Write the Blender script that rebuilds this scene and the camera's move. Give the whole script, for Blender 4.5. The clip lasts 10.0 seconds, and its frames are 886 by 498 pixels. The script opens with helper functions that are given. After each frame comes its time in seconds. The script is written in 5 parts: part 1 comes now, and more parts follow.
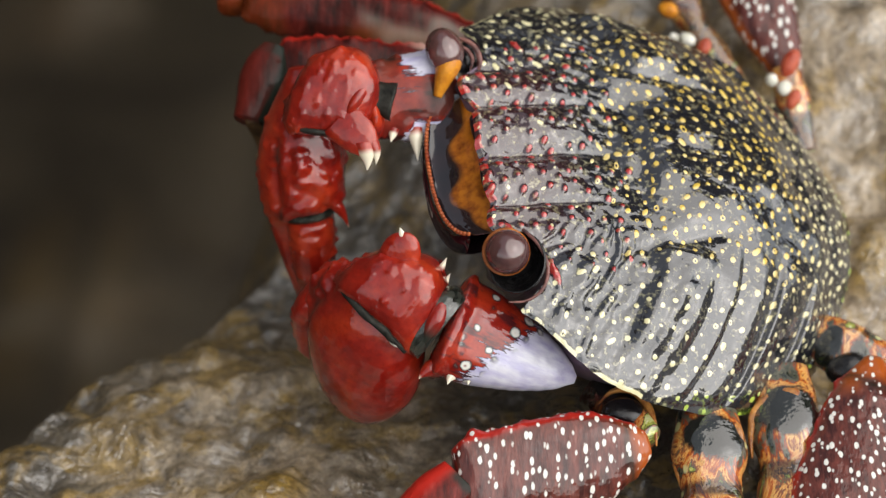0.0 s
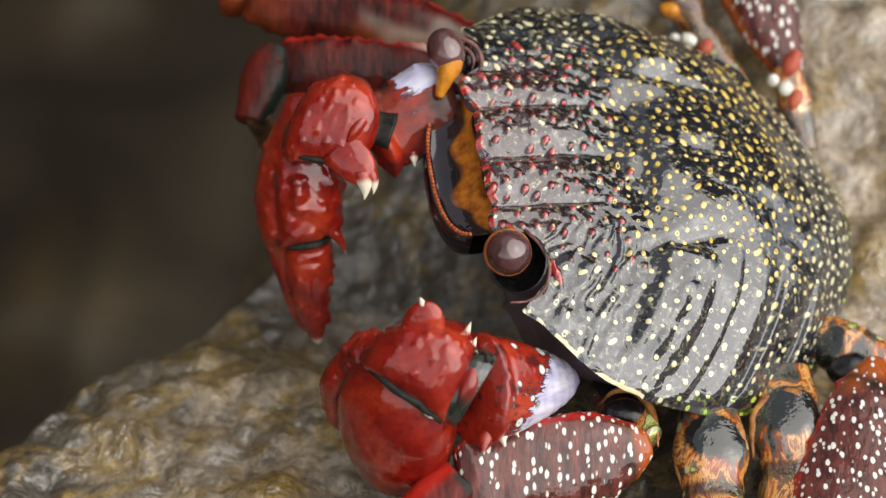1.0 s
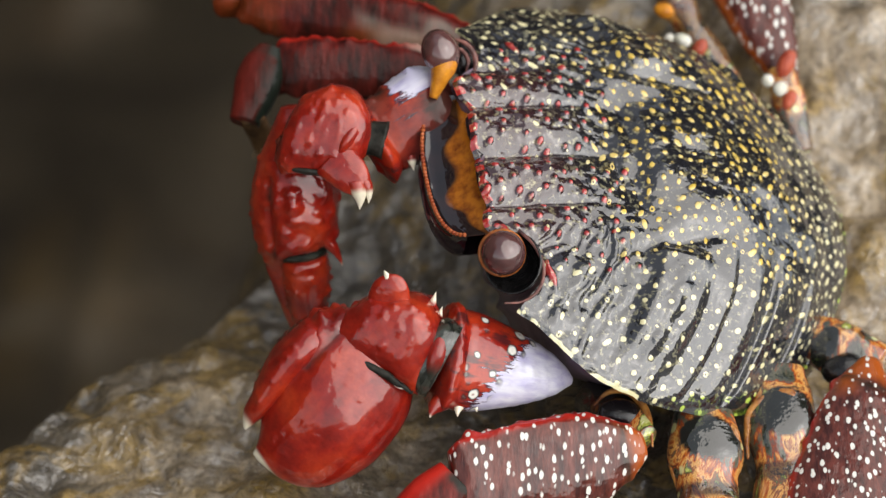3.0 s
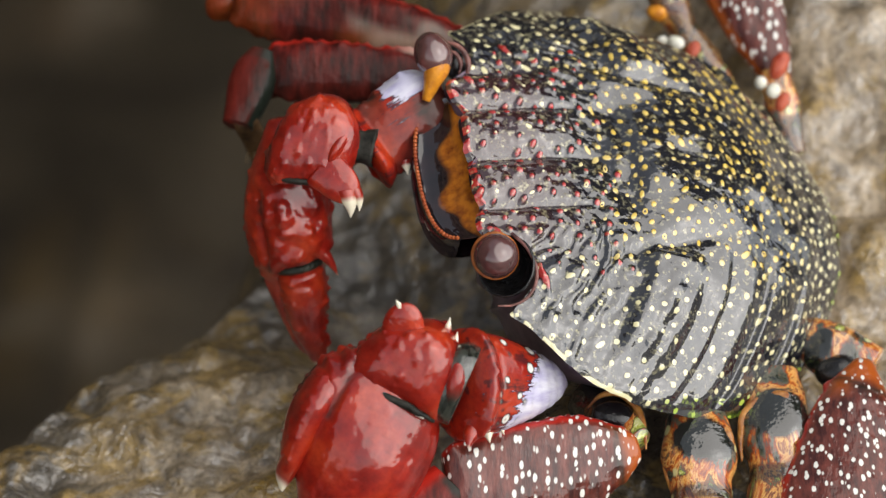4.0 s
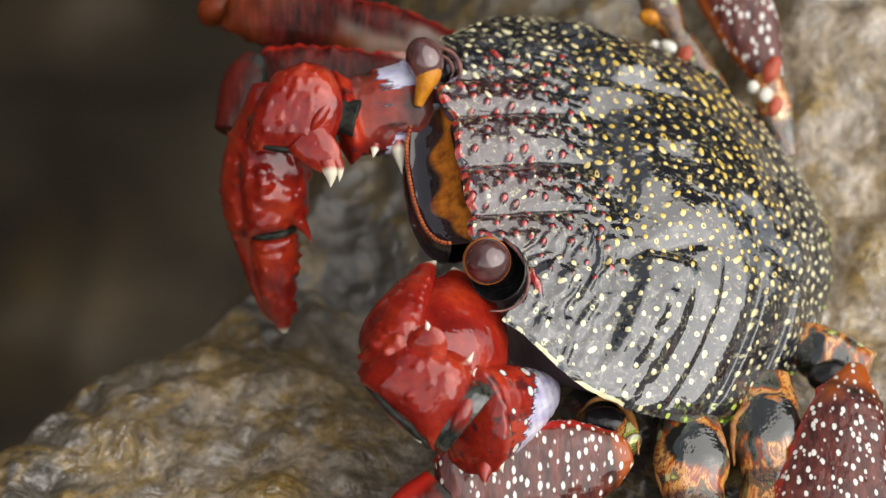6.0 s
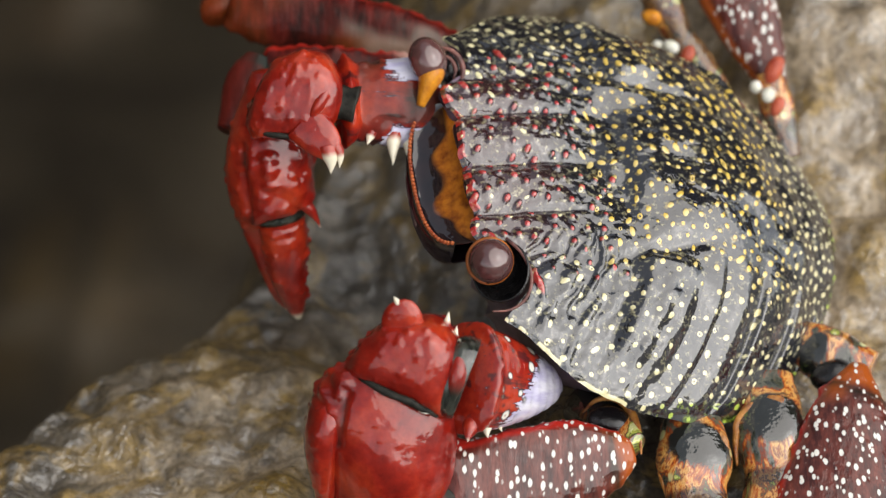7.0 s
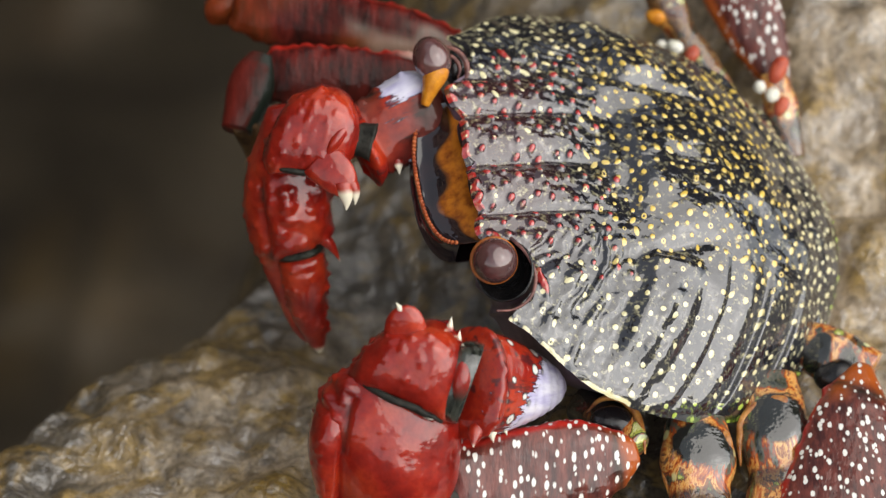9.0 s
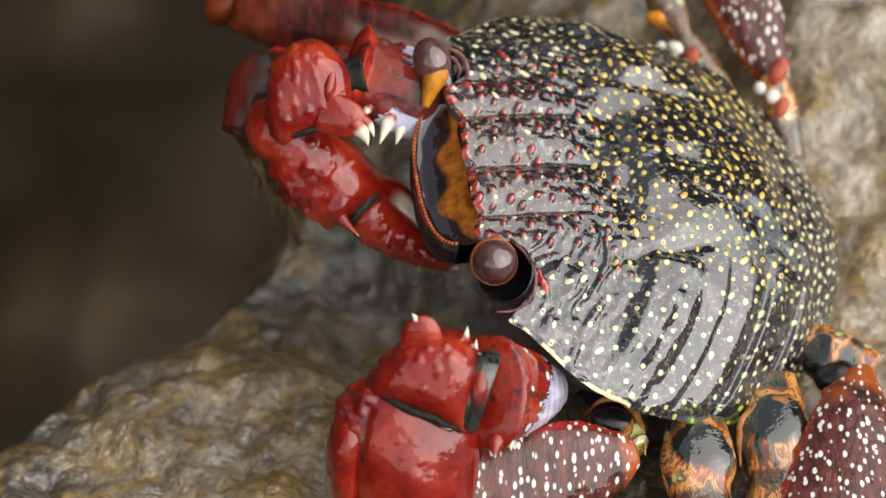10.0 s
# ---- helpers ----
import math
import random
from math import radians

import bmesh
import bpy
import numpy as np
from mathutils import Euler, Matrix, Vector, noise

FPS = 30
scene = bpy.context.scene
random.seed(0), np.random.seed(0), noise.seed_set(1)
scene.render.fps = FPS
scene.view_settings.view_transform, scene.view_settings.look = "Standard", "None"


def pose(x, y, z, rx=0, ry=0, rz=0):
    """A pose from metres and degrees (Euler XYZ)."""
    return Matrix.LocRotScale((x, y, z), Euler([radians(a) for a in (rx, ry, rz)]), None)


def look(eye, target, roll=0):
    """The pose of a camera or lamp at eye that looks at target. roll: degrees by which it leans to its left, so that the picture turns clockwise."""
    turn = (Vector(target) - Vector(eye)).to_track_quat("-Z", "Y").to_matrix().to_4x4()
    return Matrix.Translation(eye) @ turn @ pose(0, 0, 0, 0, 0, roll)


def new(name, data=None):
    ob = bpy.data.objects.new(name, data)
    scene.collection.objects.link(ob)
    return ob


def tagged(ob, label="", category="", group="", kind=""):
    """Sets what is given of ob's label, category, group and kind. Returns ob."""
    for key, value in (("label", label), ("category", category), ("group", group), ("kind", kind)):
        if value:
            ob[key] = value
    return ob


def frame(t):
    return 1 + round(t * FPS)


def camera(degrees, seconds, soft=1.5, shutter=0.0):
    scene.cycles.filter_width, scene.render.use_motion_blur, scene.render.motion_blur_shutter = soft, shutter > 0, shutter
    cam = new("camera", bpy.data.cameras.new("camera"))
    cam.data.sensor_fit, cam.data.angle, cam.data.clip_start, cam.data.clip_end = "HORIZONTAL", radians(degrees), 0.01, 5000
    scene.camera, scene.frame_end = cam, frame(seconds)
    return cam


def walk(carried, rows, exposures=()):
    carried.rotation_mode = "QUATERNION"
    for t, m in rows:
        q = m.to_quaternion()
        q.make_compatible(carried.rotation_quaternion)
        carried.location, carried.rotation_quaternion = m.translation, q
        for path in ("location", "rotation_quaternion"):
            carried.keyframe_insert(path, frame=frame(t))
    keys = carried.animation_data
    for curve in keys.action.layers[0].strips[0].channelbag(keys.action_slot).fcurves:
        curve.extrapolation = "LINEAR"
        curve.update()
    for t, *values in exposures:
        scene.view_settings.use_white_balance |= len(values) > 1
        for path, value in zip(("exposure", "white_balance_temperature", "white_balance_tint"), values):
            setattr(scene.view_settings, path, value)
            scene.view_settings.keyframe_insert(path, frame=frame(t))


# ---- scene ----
cam = camera(12.0, 10.0, soft=1.3, shutter=0.4)
ELEV = radians(35.0)
DIST = 0.785          # camera to the crab's middle
S = 95.0              # picture scale at that distance, per cm
DC = DIST * 100.0
RIGHT = Vector((1, 0, 0))
UP = Vector((0, math.sin(ELEV), math.cos(ELEV)))
BACK = Vector((0, -math.cos(ELEV), math.sin(ELEV)))
VIEW = Matrix((RIGHT, UP, BACK)).transposed().to_4x4()
EYE = VIEW @ Matrix.Translation((0, 0, DIST))
walk(cam, [(0.0, EYE), (10.0, EYE)])
cam.data.dof.use_dof = True
cam.data.dof.focus_distance = DIST - 0.026
cam.data.dof.aperture_fstop = 14.0

# ---- light: an overcast day, bright overhead, an unseen cliff blocks the sky behind ----
world = bpy.data.worlds.new("sky")
scene.world = world
world.use_nodes = True
wn = world.node_tree.nodes
wl = world.node_tree.links
sky = wn.new("ShaderNodeTexSky")
sky.sky_type = "NISHITA"
sky.sun_disc = False
sky.sun_elevation = radians(40)
sky.sun_rotation = radians(124)
sky.dust_density = 1.0
sky.ozone_density = 1.0
hsv = wn.new("ShaderNodeHueSaturation")
hsv.inputs["Saturation"].default_value = 0.25
hsv.inputs["Value"].default_value = 0.95
wl.new(sky.outputs[0], hsv.inputs["Color"])
wl.new(hsv.outputs[0], wn["Background"].inputs["Color"])
wn["Background"].inputs["Strength"].default_value = 0.15
sun = new("sun", bpy.data.lights.new("sun", "SUN"))
sun.data.energy = 2.4
sun.data.angle = radians(101)
sun.data.color = (1.0, 0.935, 0.845)
sun.matrix_world = look(Vector((0.64, -0.42, 0.65)), Vector((0, 0, 0)))
scene.view_settings.exposure = 0.47


# ---- numeric helpers (centimetres in the crab's view-aligned space) ----
def V(px, py, w):
    k = (1 - w / DC) / S
    return np.array([(px - 784) * k, (441 - py) * k, w])


BODY_R = np.array([[-0.8006, 0.1524, 0.5794], [0.2481, -0.796, 0.5521], [0.5454, 0.5858, 0.5995]])
BODY_T = np.array([3.118, 0.877, 0.0])
FWD, LEFT, DORSAL = BODY_R[:, 0], BODY_R[:, 1], BODY_R[:, 2]


def B(p):
    """From the carapace's own space (forward, left, up) to the crab's space."""
    return np.asarray(p, float) @ BODY_R.T + BODY_T


def smooth(a, b, x):
    t = np.clip((np.asarray(x, float) - a) / (b - a), 0, 1)
    return t * t * (3 - 2 * t)


def unit(v):
    v = np.asarray(v, float)
    return v / (np.linalg.norm(v, axis=-1, keepdims=True) + 1e-12)


def hash3(i, j, k, seed):
    h = (i * 374761393 + j * 668265263 + k * 2147483647 + seed * 974634777) & 0xFFFFFFFF
    h = ((h ^ (h >> 13)) * 1274126177) & 0xFFFFFFFF
    h = ((h ^ (h >> 16)) * 2246822519) & 0xFFFFFFFF
    return ((h ^ (h >> 15)) & 0xFFFF) / 65535.0


def vnoise(p, seed=0):
    """Smooth lattice noise, -1 to 1."""
    p = np.asarray(p, float)
    f = np.floor(p).astype(np.int64)
    t = p - f
    t = t * t * t * (t * (t * 6 - 15) + 10)
    out = 0
    for a in (0, 1):
        for b in (0, 1):
            for c in (0, 1):
                w = (t[..., 0] if a else 1 - t[..., 0]) * (t[..., 1] if b else 1 - t[..., 1]) * (t[..., 2] if c else 1 - t[..., 2])
                out = out + w * hash3(f[..., 0] + a, f[..., 1] + b, f[..., 2] + c, seed)
    return out * 2 - 1


def fbm(p, octaves=4, seed=0, gain=0.5):
    out, amp = 0, 1.0
    for o in range(octaves):
        out = out + amp * vnoise(np.asarray(p) * 2.03 ** o + 7.1 * o, seed + o)
        amp *= gain
    return out


def grid_faces(n, m, wrap=False):
    """Quads of an n x m grid of points; wrap closes the second direction."""
    i, j = np.meshgrid(np.arange(n - 1), np.arange(m if wrap else m - 1), indexing="ij")
    a = i * m + j
    b = i * m + (j + 1) % m
    return np.stack([a, b, b + m, a + m], -1).reshape(-1, 4)


def normals(v, quads):
    n = np.zeros_like(v)
    c = np.cross(v[quads[:, 2]] - v[quads[:, 0]], v[quads[:, 3]] - v[quads[:, 1]])
    for k in range(4):
        np.add.at(n, quads[:, k], c)
    return unit(n)


def mesh_part(name, v, quads, material, parent=None, label="", attrs=None, caps=()):
    """One mesh object from points in cm."""
    me = bpy.data.meshes.new(name)
    faces = quads.tolist() + [list(map(int, c)) for c in caps]
    me.from_pydata((np.asarray(v) * 0.01).tolist(), [], faces)
    me.materials.append(material)
    me.polygons.foreach_set("use_smooth", [True] * len(me.polygons))
    for key, values in (attrs or {}).items():
        at = me.attributes.new(key, "FLOAT", "POINT")
        at.data.foreach_set("value", np.asarray(values, np.float32))
    me.update()
    ob = new(name, me)
    if parent is not None:
        ob.parent = parent
    if label:
        ob["label"] = label
    return ob


def spline(rows, s):
    """Catmull-Rom through rows (first column is the parameter)."""
    rows = np.asarray(rows, float)
    x, y = rows[:, 0], rows[:, 1:]
    m = np.gradient(y, x, axis=0)
    i = np.clip(np.searchsorted(x, s, side="right") - 1, 0, len(x) - 2)
    h = (x[i + 1] - x[i])[:, None]
    t = ((s - x[i])[:, None]) / h
    return ((2 * t ** 3 - 3 * t ** 2 + 1) * y[i] + (t ** 3 - 2 * t ** 2 + t) * h * m[i]
            + (-2 * t ** 3 + 3 * t ** 2) * y[i + 1] + (t ** 3 - t ** 2) * h * m[i + 1])


def limb(p0, p1, side, profile, rings=60, around=40, power=2.3):
    """A tapered shell tube from p0 to p1. profile rows: s, half height along side, half thickness, shift along side, shift along the normal."""
    p0, p1 = np.asarray(p0, float), np.asarray(p1, float)
    ax = p1 - p0
    d = unit(ax)
    sd = np.asarray(side, float)
    sd = unit(sd - d * (sd @ d))
    nm = np.cross(d, sd)
    prof = np.array([list(r) + [0] * (5 - len(r)) for r in profile], float)
    s = np.linspace(prof[0, 0], prof[-1, 0], rings)
    q = spline(prof, s)
    q[:, :2] = np.maximum(q[:, :2], 0.004)
    th = np.linspace(0, 2 * math.pi, around, endpoint=False)
    c, sn = np.cos(th), np.sin(th)
    c = np.sign(c) * np.abs(c) ** (2 / power)
    sn = np.sign(sn) * np.abs(sn) ** (2 / power)
    ctr = p0 + s[:, None] * ax + q[:, 2:3] * sd + q[:, 3:4] * nm
    v = ctr[:, None, :] + (q[:, 0:1] * c)[..., None] * sd + (q[:, 1:2] * sn)[..., None] * nm
    v = v.reshape(-1, 3)
    f = grid_faces(rings, around, True)
    caps = [list(range(around))[::-1], list(range((rings - 1) * around, rings * around))]
    S_ = np.repeat(s, around)
    C_ = np.tile(c, rings)
    N_ = np.tile(sn, rings)
    return v, f, caps, S_, C_, N_


def warts(v, f, where, count, radius, height, rng, mark=None):
    """Raise rounded tubercles at random spots chosen among the points of `where`."""
    n = normals(v, f)
    idx = np.flatnonzero(where)
    if len(idx) == 0:
        return v
    pick = rng.choice(idx, size=min(count, len(idx)), replace=False)
    out = v.copy()
    for k in pick:
        r = radius * rng.uniform(0.7, 1.35)
        d2 = ((v - v[k]) ** 2).sum(1)
        out += n[k] * (height * rng.uniform(0.6, 1.3) * np.exp(-(d2 / (r * r)) ** 1.3))[:, None]
    return out


def horn(name, base, tip, radius, material, parent, bend=(0, 0, 0), label="", tipmark=0.55, blunt=False):
    base, tip, bend = np.asarray(base, float), np.asarray(tip, float), np.asarray(bend, float)
    d = unit(tip - base)
    sd = unit(np.cross(d, [0.3, 0.5, 0.8]))
    prof = [(0, 1.0), (0.3, 0.85), (0.65, 0.45), (0.92, 0.12), (1, 0.02)]
    flat = 1.0
    if blunt:
        sd, flat = unit(np.cross(d, [0, 0, 1.0])), 0.40
        prof = [(0, 1.12), (0.25, 1.08), (0.5, 1.0), (0.72, 0.82), (0.88, 0.55), (0.97, 0.26), (1, 0.03)]
    v, f, caps, s, _, _ = limb(base, tip, sd, [(q, radius * k, radius * k * flat) for q, k in prof], 32, 24, 2.0)
    v = v + np.outer((s * (1 - s)) * 4, bend)
    return mesh_part(name, v, f, material, parent, label, {"mark": smooth(tipmark, tipmark + 0.25, s)}, caps)


def ball(center, radii, axes=None, n=24, m=36):
    th = np.linspace(0.001, math.pi - 0.001, n)[:, None]
    ph = np.linspace(0, 2 * math.pi, m, endpoint=False)[None, :]
    p = np.stack([np.sin(th) * np.cos(ph), np.sin(th) * np.sin(ph), np.cos(th) + 0 * ph], -1).reshape(-1, 3) * np.asarray(radii)
    if axes is not None:
        p = p @ np.asarray(axes).T
    v = p + np.asarray(center)
    return v, grid_faces(n, m, True)[:, ::-1], [list(range(m)), list(range((n - 1) * m, n * m))[::-1]]


# ---- materials ----
def nodes(name):
    m = bpy.data.materials.new(name)
    m.use_nodes = True
    t = m.node_tree
    return m, t, t.nodes["Principled BSDF"]


def link(t, a, b):
    t.links.new(a, b)


def texco(t, scale, stretch=(1, 1, 1), turn=(0, 0, 0)):
    co = t.nodes.new("ShaderNodeTexCoord")
    mp = t.nodes.new("ShaderNodeMapping")
    mp.inputs["Scale"].default_value = [scale * k for k in stretch]
    mp.inputs["Rotation"].default_value = [radians(a) for a in turn]
    link(t, co.outputs["Object"], mp.inputs["Vector"])
    return mp.outputs[0]


def noise_tex(t, vec, scale, detail=4.0, rough=0.55, distort=0.0):
    n = t.nodes.new("ShaderNodeTexNoise")
    n.inputs["Scale"].default_value = scale
    n.inputs["Detail"].default_value = detail
    n.inputs["Roughness"].default_value = rough
    n.inputs["Distortion"].default_value = distort
    link(t, vec, n.inputs["Vector"])
    return n.outputs["Fac"]


def ramp(t, fac, stops):
    r = t.nodes.new("ShaderNodeValToRGB")
    e = r.color_ramp.elements
    while len(e) < len(stops):
        e.new(0.5)
    for k, (pos, col) in zip(e, stops):
        k.position = pos
        k.color = (*col, 1) if len(col) == 3 else col
    link(t, fac, r.inputs["Fac"])
    return r.outputs["Color"]


def mix(t, fac, a, b):
    m = t.nodes.new("ShaderNodeMix")
    m.data_type = "RGBA"
    for socket, value in ((m.inputs[0], fac), (m.inputs[6], a), (m.inputs[7], b)):
        if isinstance(value, (int, float)):
            socket.default_value = value
        elif isinstance(value, tuple):
            socket.default_value = (*value, 1)
        else:
            link(t, value, socket)
    return m.outputs[2]


def math_node(t, op, a, b=0.0, clamp=False):
    m = t.nodes.new("ShaderNodeMath")
    m.operation = op
    m.use_clamp = clamp
    for socket, value in zip(m.inputs, (a, b)):
        if isinstance(value, (int, float)):
            socket.default_value = value
        else:
            link(t, value, socket)
    return m.outputs[0]


def maprange(t, v, a, b, c=0.0, d=1.0):
    m = t.nodes.new("ShaderNodeMapRange")
    m.interpolation_type = "SMOOTHSTEP"
    link(t, v, m.inputs[0])
    for k, x in zip((1, 2, 3, 4), (a, b, c, d)):
        m.inputs[k].default_value = x
    return m.outputs[0]


def attr(t, name):
    a = t.nodes.new("ShaderNodeAttribute")
    a.attribute_name = name
    return a.outputs["Fac"]


def bump(t, p, height, strength, dist=0.0005):
    b = t.nodes.new("ShaderNodeBump")
    b.inputs["Strength"].default_value = strength
    b.inputs["Distance"].default_value = dist
    link(t, height, b.inputs["Height"])
    link(t, b.outputs[0], p.inputs["Normal"])
    return b.outputs[0]


def wet(p, rough=0.3, coat=0.8, coat_rough=0.06, ior=1.5, under=0.06):
    p.inputs["Specular IOR Level"].default_value = under
    p.inputs["Roughness"].default_value = rough
    p.inputs["Coat Weight"].default_value = coat
    p.inputs["Coat Roughness"].default_value = coat_rough
    p.inputs["Coat IOR"].default_value = ior


def spots(t, vec, scale, size, soft=0.12, randomness=0.85):
    """A mask of scattered rounded dots."""
    v = t.nodes.new("ShaderNodeTexVoronoi")
    v.inputs["Scale"].default_value = scale
    v.inputs["Randomness"].default_value = randomness
    link(t, vec, v.inputs["Vector"])
    n = noise_tex(t, vec, scale * 2.2, 2.0)
    d = math_node(t, "ADD", v.outputs["Distance"], math_node(t, "MULTIPLY", n, 0.25))
    d = math_node(t, "ADD", d, math_node(t, "MULTIPLY", v.outputs["Color"], 0.22))
    return maprange(t, d, size + soft, size - soft * 0.2)


def mat_carapace():
    m, t, p = nodes("carapace_shell")
    vec = texco(t, 100)
    dark = ramp(t, noise_tex(t, vec, 1.6, 5), [(0.3, (0.006, 0.007, 0.012)), (0.6, (0.012, 0.013, 0.017)), (0.8, (0.02, 0.02, 0.018))])
    base = mix(t, attr(t, "maroon"), dark, (0.034, 0.012, 0.015))
    base = mix(t, maprange(t, math_node(t, "ADD", attr(t, "green"), math_node(t, "MULTIPLY", math_node(t, "SUBTRACT", noise_tex(t, vec, 2.5, 4), 0.5), 0.5)), 0.95, 1.04), base, (0.07, 0.11, 0.012))
    base = mix(t, maprange(t, attr(t, "red"), 0.35, 0.75), base, (0.38, 0.020, 0.018))
    jag = math_node(t, "ADD", attr(t, "spot"), math_node(t, "MULTIPLY", math_node(t, "SUBTRACT", noise_tex(t, vec, 9, 2), 0.5), 0.4))
    col = mix(t, attr(t, "tone"), (0.70, 0.65, 0.38), (0.68, 0.48, 0.08))
    col = mix(t, maprange(t, attr(t, "green"), 0.1, 0.5), col, (0.42, 0.56, 0.08))
    base = mix(t, maprange(t, jag, 0.0, 0.22), base, col)
    link(t, base, p.inputs["Base Color"])
    wet(p, 0.4, 1.0, 0.03, 2.0)
    h = math_node(t, "ADD", noise_tex(t, vec, 3.2, 2, 0.5, 0.8), math_node(t, "MULTIPLY", noise_tex(t, vec, 11, 2), 0.10))
    n = bump(t, p, h, 0.5, 0.0005)
    link(t, n, p.inputs["Coat Normal"])
    return m


def mat_claw(name="claw_red", lilac=False, coat=0.9):
    m, t, p = nodes(name)
    vec = texco(t, 100)
    base = ramp(t, noise_tex(t, vec, 1.1, 5, 0.6), [(0.25, (0.09, 0.003, 0.003)), (0.48, (0.26, 0.012, 0.006)), (0.75, (0.45, 0.042, 0.011))])
    fine = ramp(t, noise_tex(t, vec, 7, 6, 0.7), [(0.30, (0.72, 0.62, 0.6)), (0.5, (0.95, 0.95, 0.95)), (0.7, (1.1, 1.2, 1.1))])
    mul = t.nodes.new("ShaderNodeMix")
    mul.data_type, mul.blend_type = "RGBA", "MULTIPLY"
    mul.inputs[0].default_value = 1.0
    link(t, base, mul.inputs[6])
    link(t, fine, mul.inputs[7])
    base = mul.outputs[2]
    if lilac:
        jag = math_node(t, "ADD", attr(t, "lilac"), math_node(t, "MULTIPLY", math_node(t, "SUBTRACT", noise_tex(t, texco(t, 100, (0.28, 4.2, 4.2)), 2.6, 5, 0.7), 0.5), 2.4))
        base = mix(t, math_node(t, "MULTIPLY", maprange(t, noise_tex(t, texco(t, 100, (0.6, 2.5, 2.5)), 1.6, 4), 0.52, 0.64), 0.8), base, (0.03, 0.01, 0.012))
        base = mix(t, maprange(t, jag, 0.30, 0.42), base, (0.035, 0.015, 0.03))
        pale = ramp(t, noise_tex(t, texco(t, 100, (0.6, 3, 3)), 1.8, 4), [(0.35, (0.42, 0.40, 0.60)), (0.65, (0.68, 0.68, 0.76))])
        base = mix(t, maprange(t, jag, 0.46, 0.56), base, pale)
        base = mix(t, math_node(t, "MULTIPLY", spots(t, vec, 3.3, 0.52), attr(t, "dots")), base, (0.012, 0.010, 0.012))
        base = mix(t, math_node(t, "MULTIPLY", spots(t, vec, 3.3, 0.43), attr(t, "dots")), base, (0.75, 0.74, 0.68))
        base = mix(t, math_node(t, "MULTIPLY", spots(t, vec, 3.3, 0.20), attr(t, "dots")), base, (0.20, 0.02, 0.01))
    base = mix(t, attr(t, "dark"), base, (0.02, 0.025, 0.02))
    base = mix(t, attr(t, "mark"), base, (0.78, 0.72, 0.56))
    link(t, base, p.inputs["Base Color"])
    wet(p, 0.40, coat, 0.05, 1.65)
    h = math_node(t, "ADD", noise_tex(t, vec, 2.2, 3), math_node(t, "MULTIPLY", noise_tex(t, vec, 9, 3), 0.12))
    h = math_node(t, "ADD", h, math_node(t, "MULTIPLY", spots(t, vec, 3.0, 0.32, 0.25), 0.3))
    n = bump(t, p, h, 0.3, 0.0007)
    link(t, n, p.inputs["Coat Normal"])
    return m


def mat_leg(name, base_a, base_b, coat=0.75, dot=(0.74, 0.72, 0.64), scale=3.4, size=0.36, orange=(0.5, 0.10, 0.01), stretch=(1, 1, 1), turn=(0, 0, 0)):
    m, t, p = nodes(name)
    vec = texco(t, 100)
    svec = texco(t, 100, stretch, turn)
    base = ramp(t, noise_tex(t, texco(t, 100, (2.2, 0.45, 1.2), turn), 3.0, 6, 0.68), [(0.38, base_a), (0.62, base_b), (0.78, tuple(min(1, 1.6 * k + 0.03) for k in base_b))])
    base = mix(t, attr(t, "orange"), base, orange)
    base = mix(t, attr(t, "dark"), base, (0.012, 0.016, 0.012))
    base = mix(t, attr(t, "red"), base, (0.42, 0.02, 0.012))
    base = mix(t, math_node(t, "MULTIPLY", spots(t, svec, scale, size), attr(t, "dots")), base, dot)
    base = mix(t, attr(t, "mark"), base, (0.75, 0.72, 0.6))
    link(t, base, p.inputs["Base Color"])
    wet(p, 0.35, coat, 0.06, 1.75)
    h = math_node(t, "ADD", noise_tex(t, vec, 3, 2), math_node(t, "MULTIPLY", noise_tex(t, texco(t, 100, (2.4, 0.5, 1.4), turn), 5, 3), 0.45))
    n = bump(t, p, h, 0.5, 0.0006)
    link(t, n, p.inputs["Coat Normal"])
    return m


def mat_base(name):
    """Mottled leg base: dark green, orange, yellow and red patches."""
    m, t, p = nodes(name)
    vec = texco(t, 100)
    n = noise_tex(t, texco(t, 100, (1.3, 0.7, 1.0)), 1.5, 6, 0.66, 0.5)
    base = ramp(t, n, [(0.36, (0.015, 0.02, 0.014)), (0.44, (0.09, 0.09, 0.06)), (0.47, (0.20, 0.03, 0.008)), (0.50, (0.44, 0.11, 0.014)), (0.54, (0.64, 0.36, 0.10)), (0.565, (0.26, 0.07, 0.02)), (0.61, (0.06, 0.07, 0.04)), (0.65, (0.40, 0.44, 0.07)), (0.71, (0.7, 0.66, 0.48))])
    base = mix(t, attr(t, "dark"), base, (0.010, 0.012, 0.010))
    base = mix(t, math_node(t, "MULTIPLY", spots(t, vec, 2.4, 0.36), attr(t, "dots")), base, (0.62, 0.64, 0.3))
    link(t, base, p.inputs["Base Color"])
    wet(p, 0.35, 1.0, 0.05, 1.9)
    nb = bump(t, p, math_node(t, "ADD", noise_tex(t, vec, 3.5, 3), math_node(t, "MULTIPLY", noise_tex(t, vec, 12, 2), 0.08)), 0.4, 0.0007)
    link(t, nb, p.inputs["Coat Normal"])
    return m


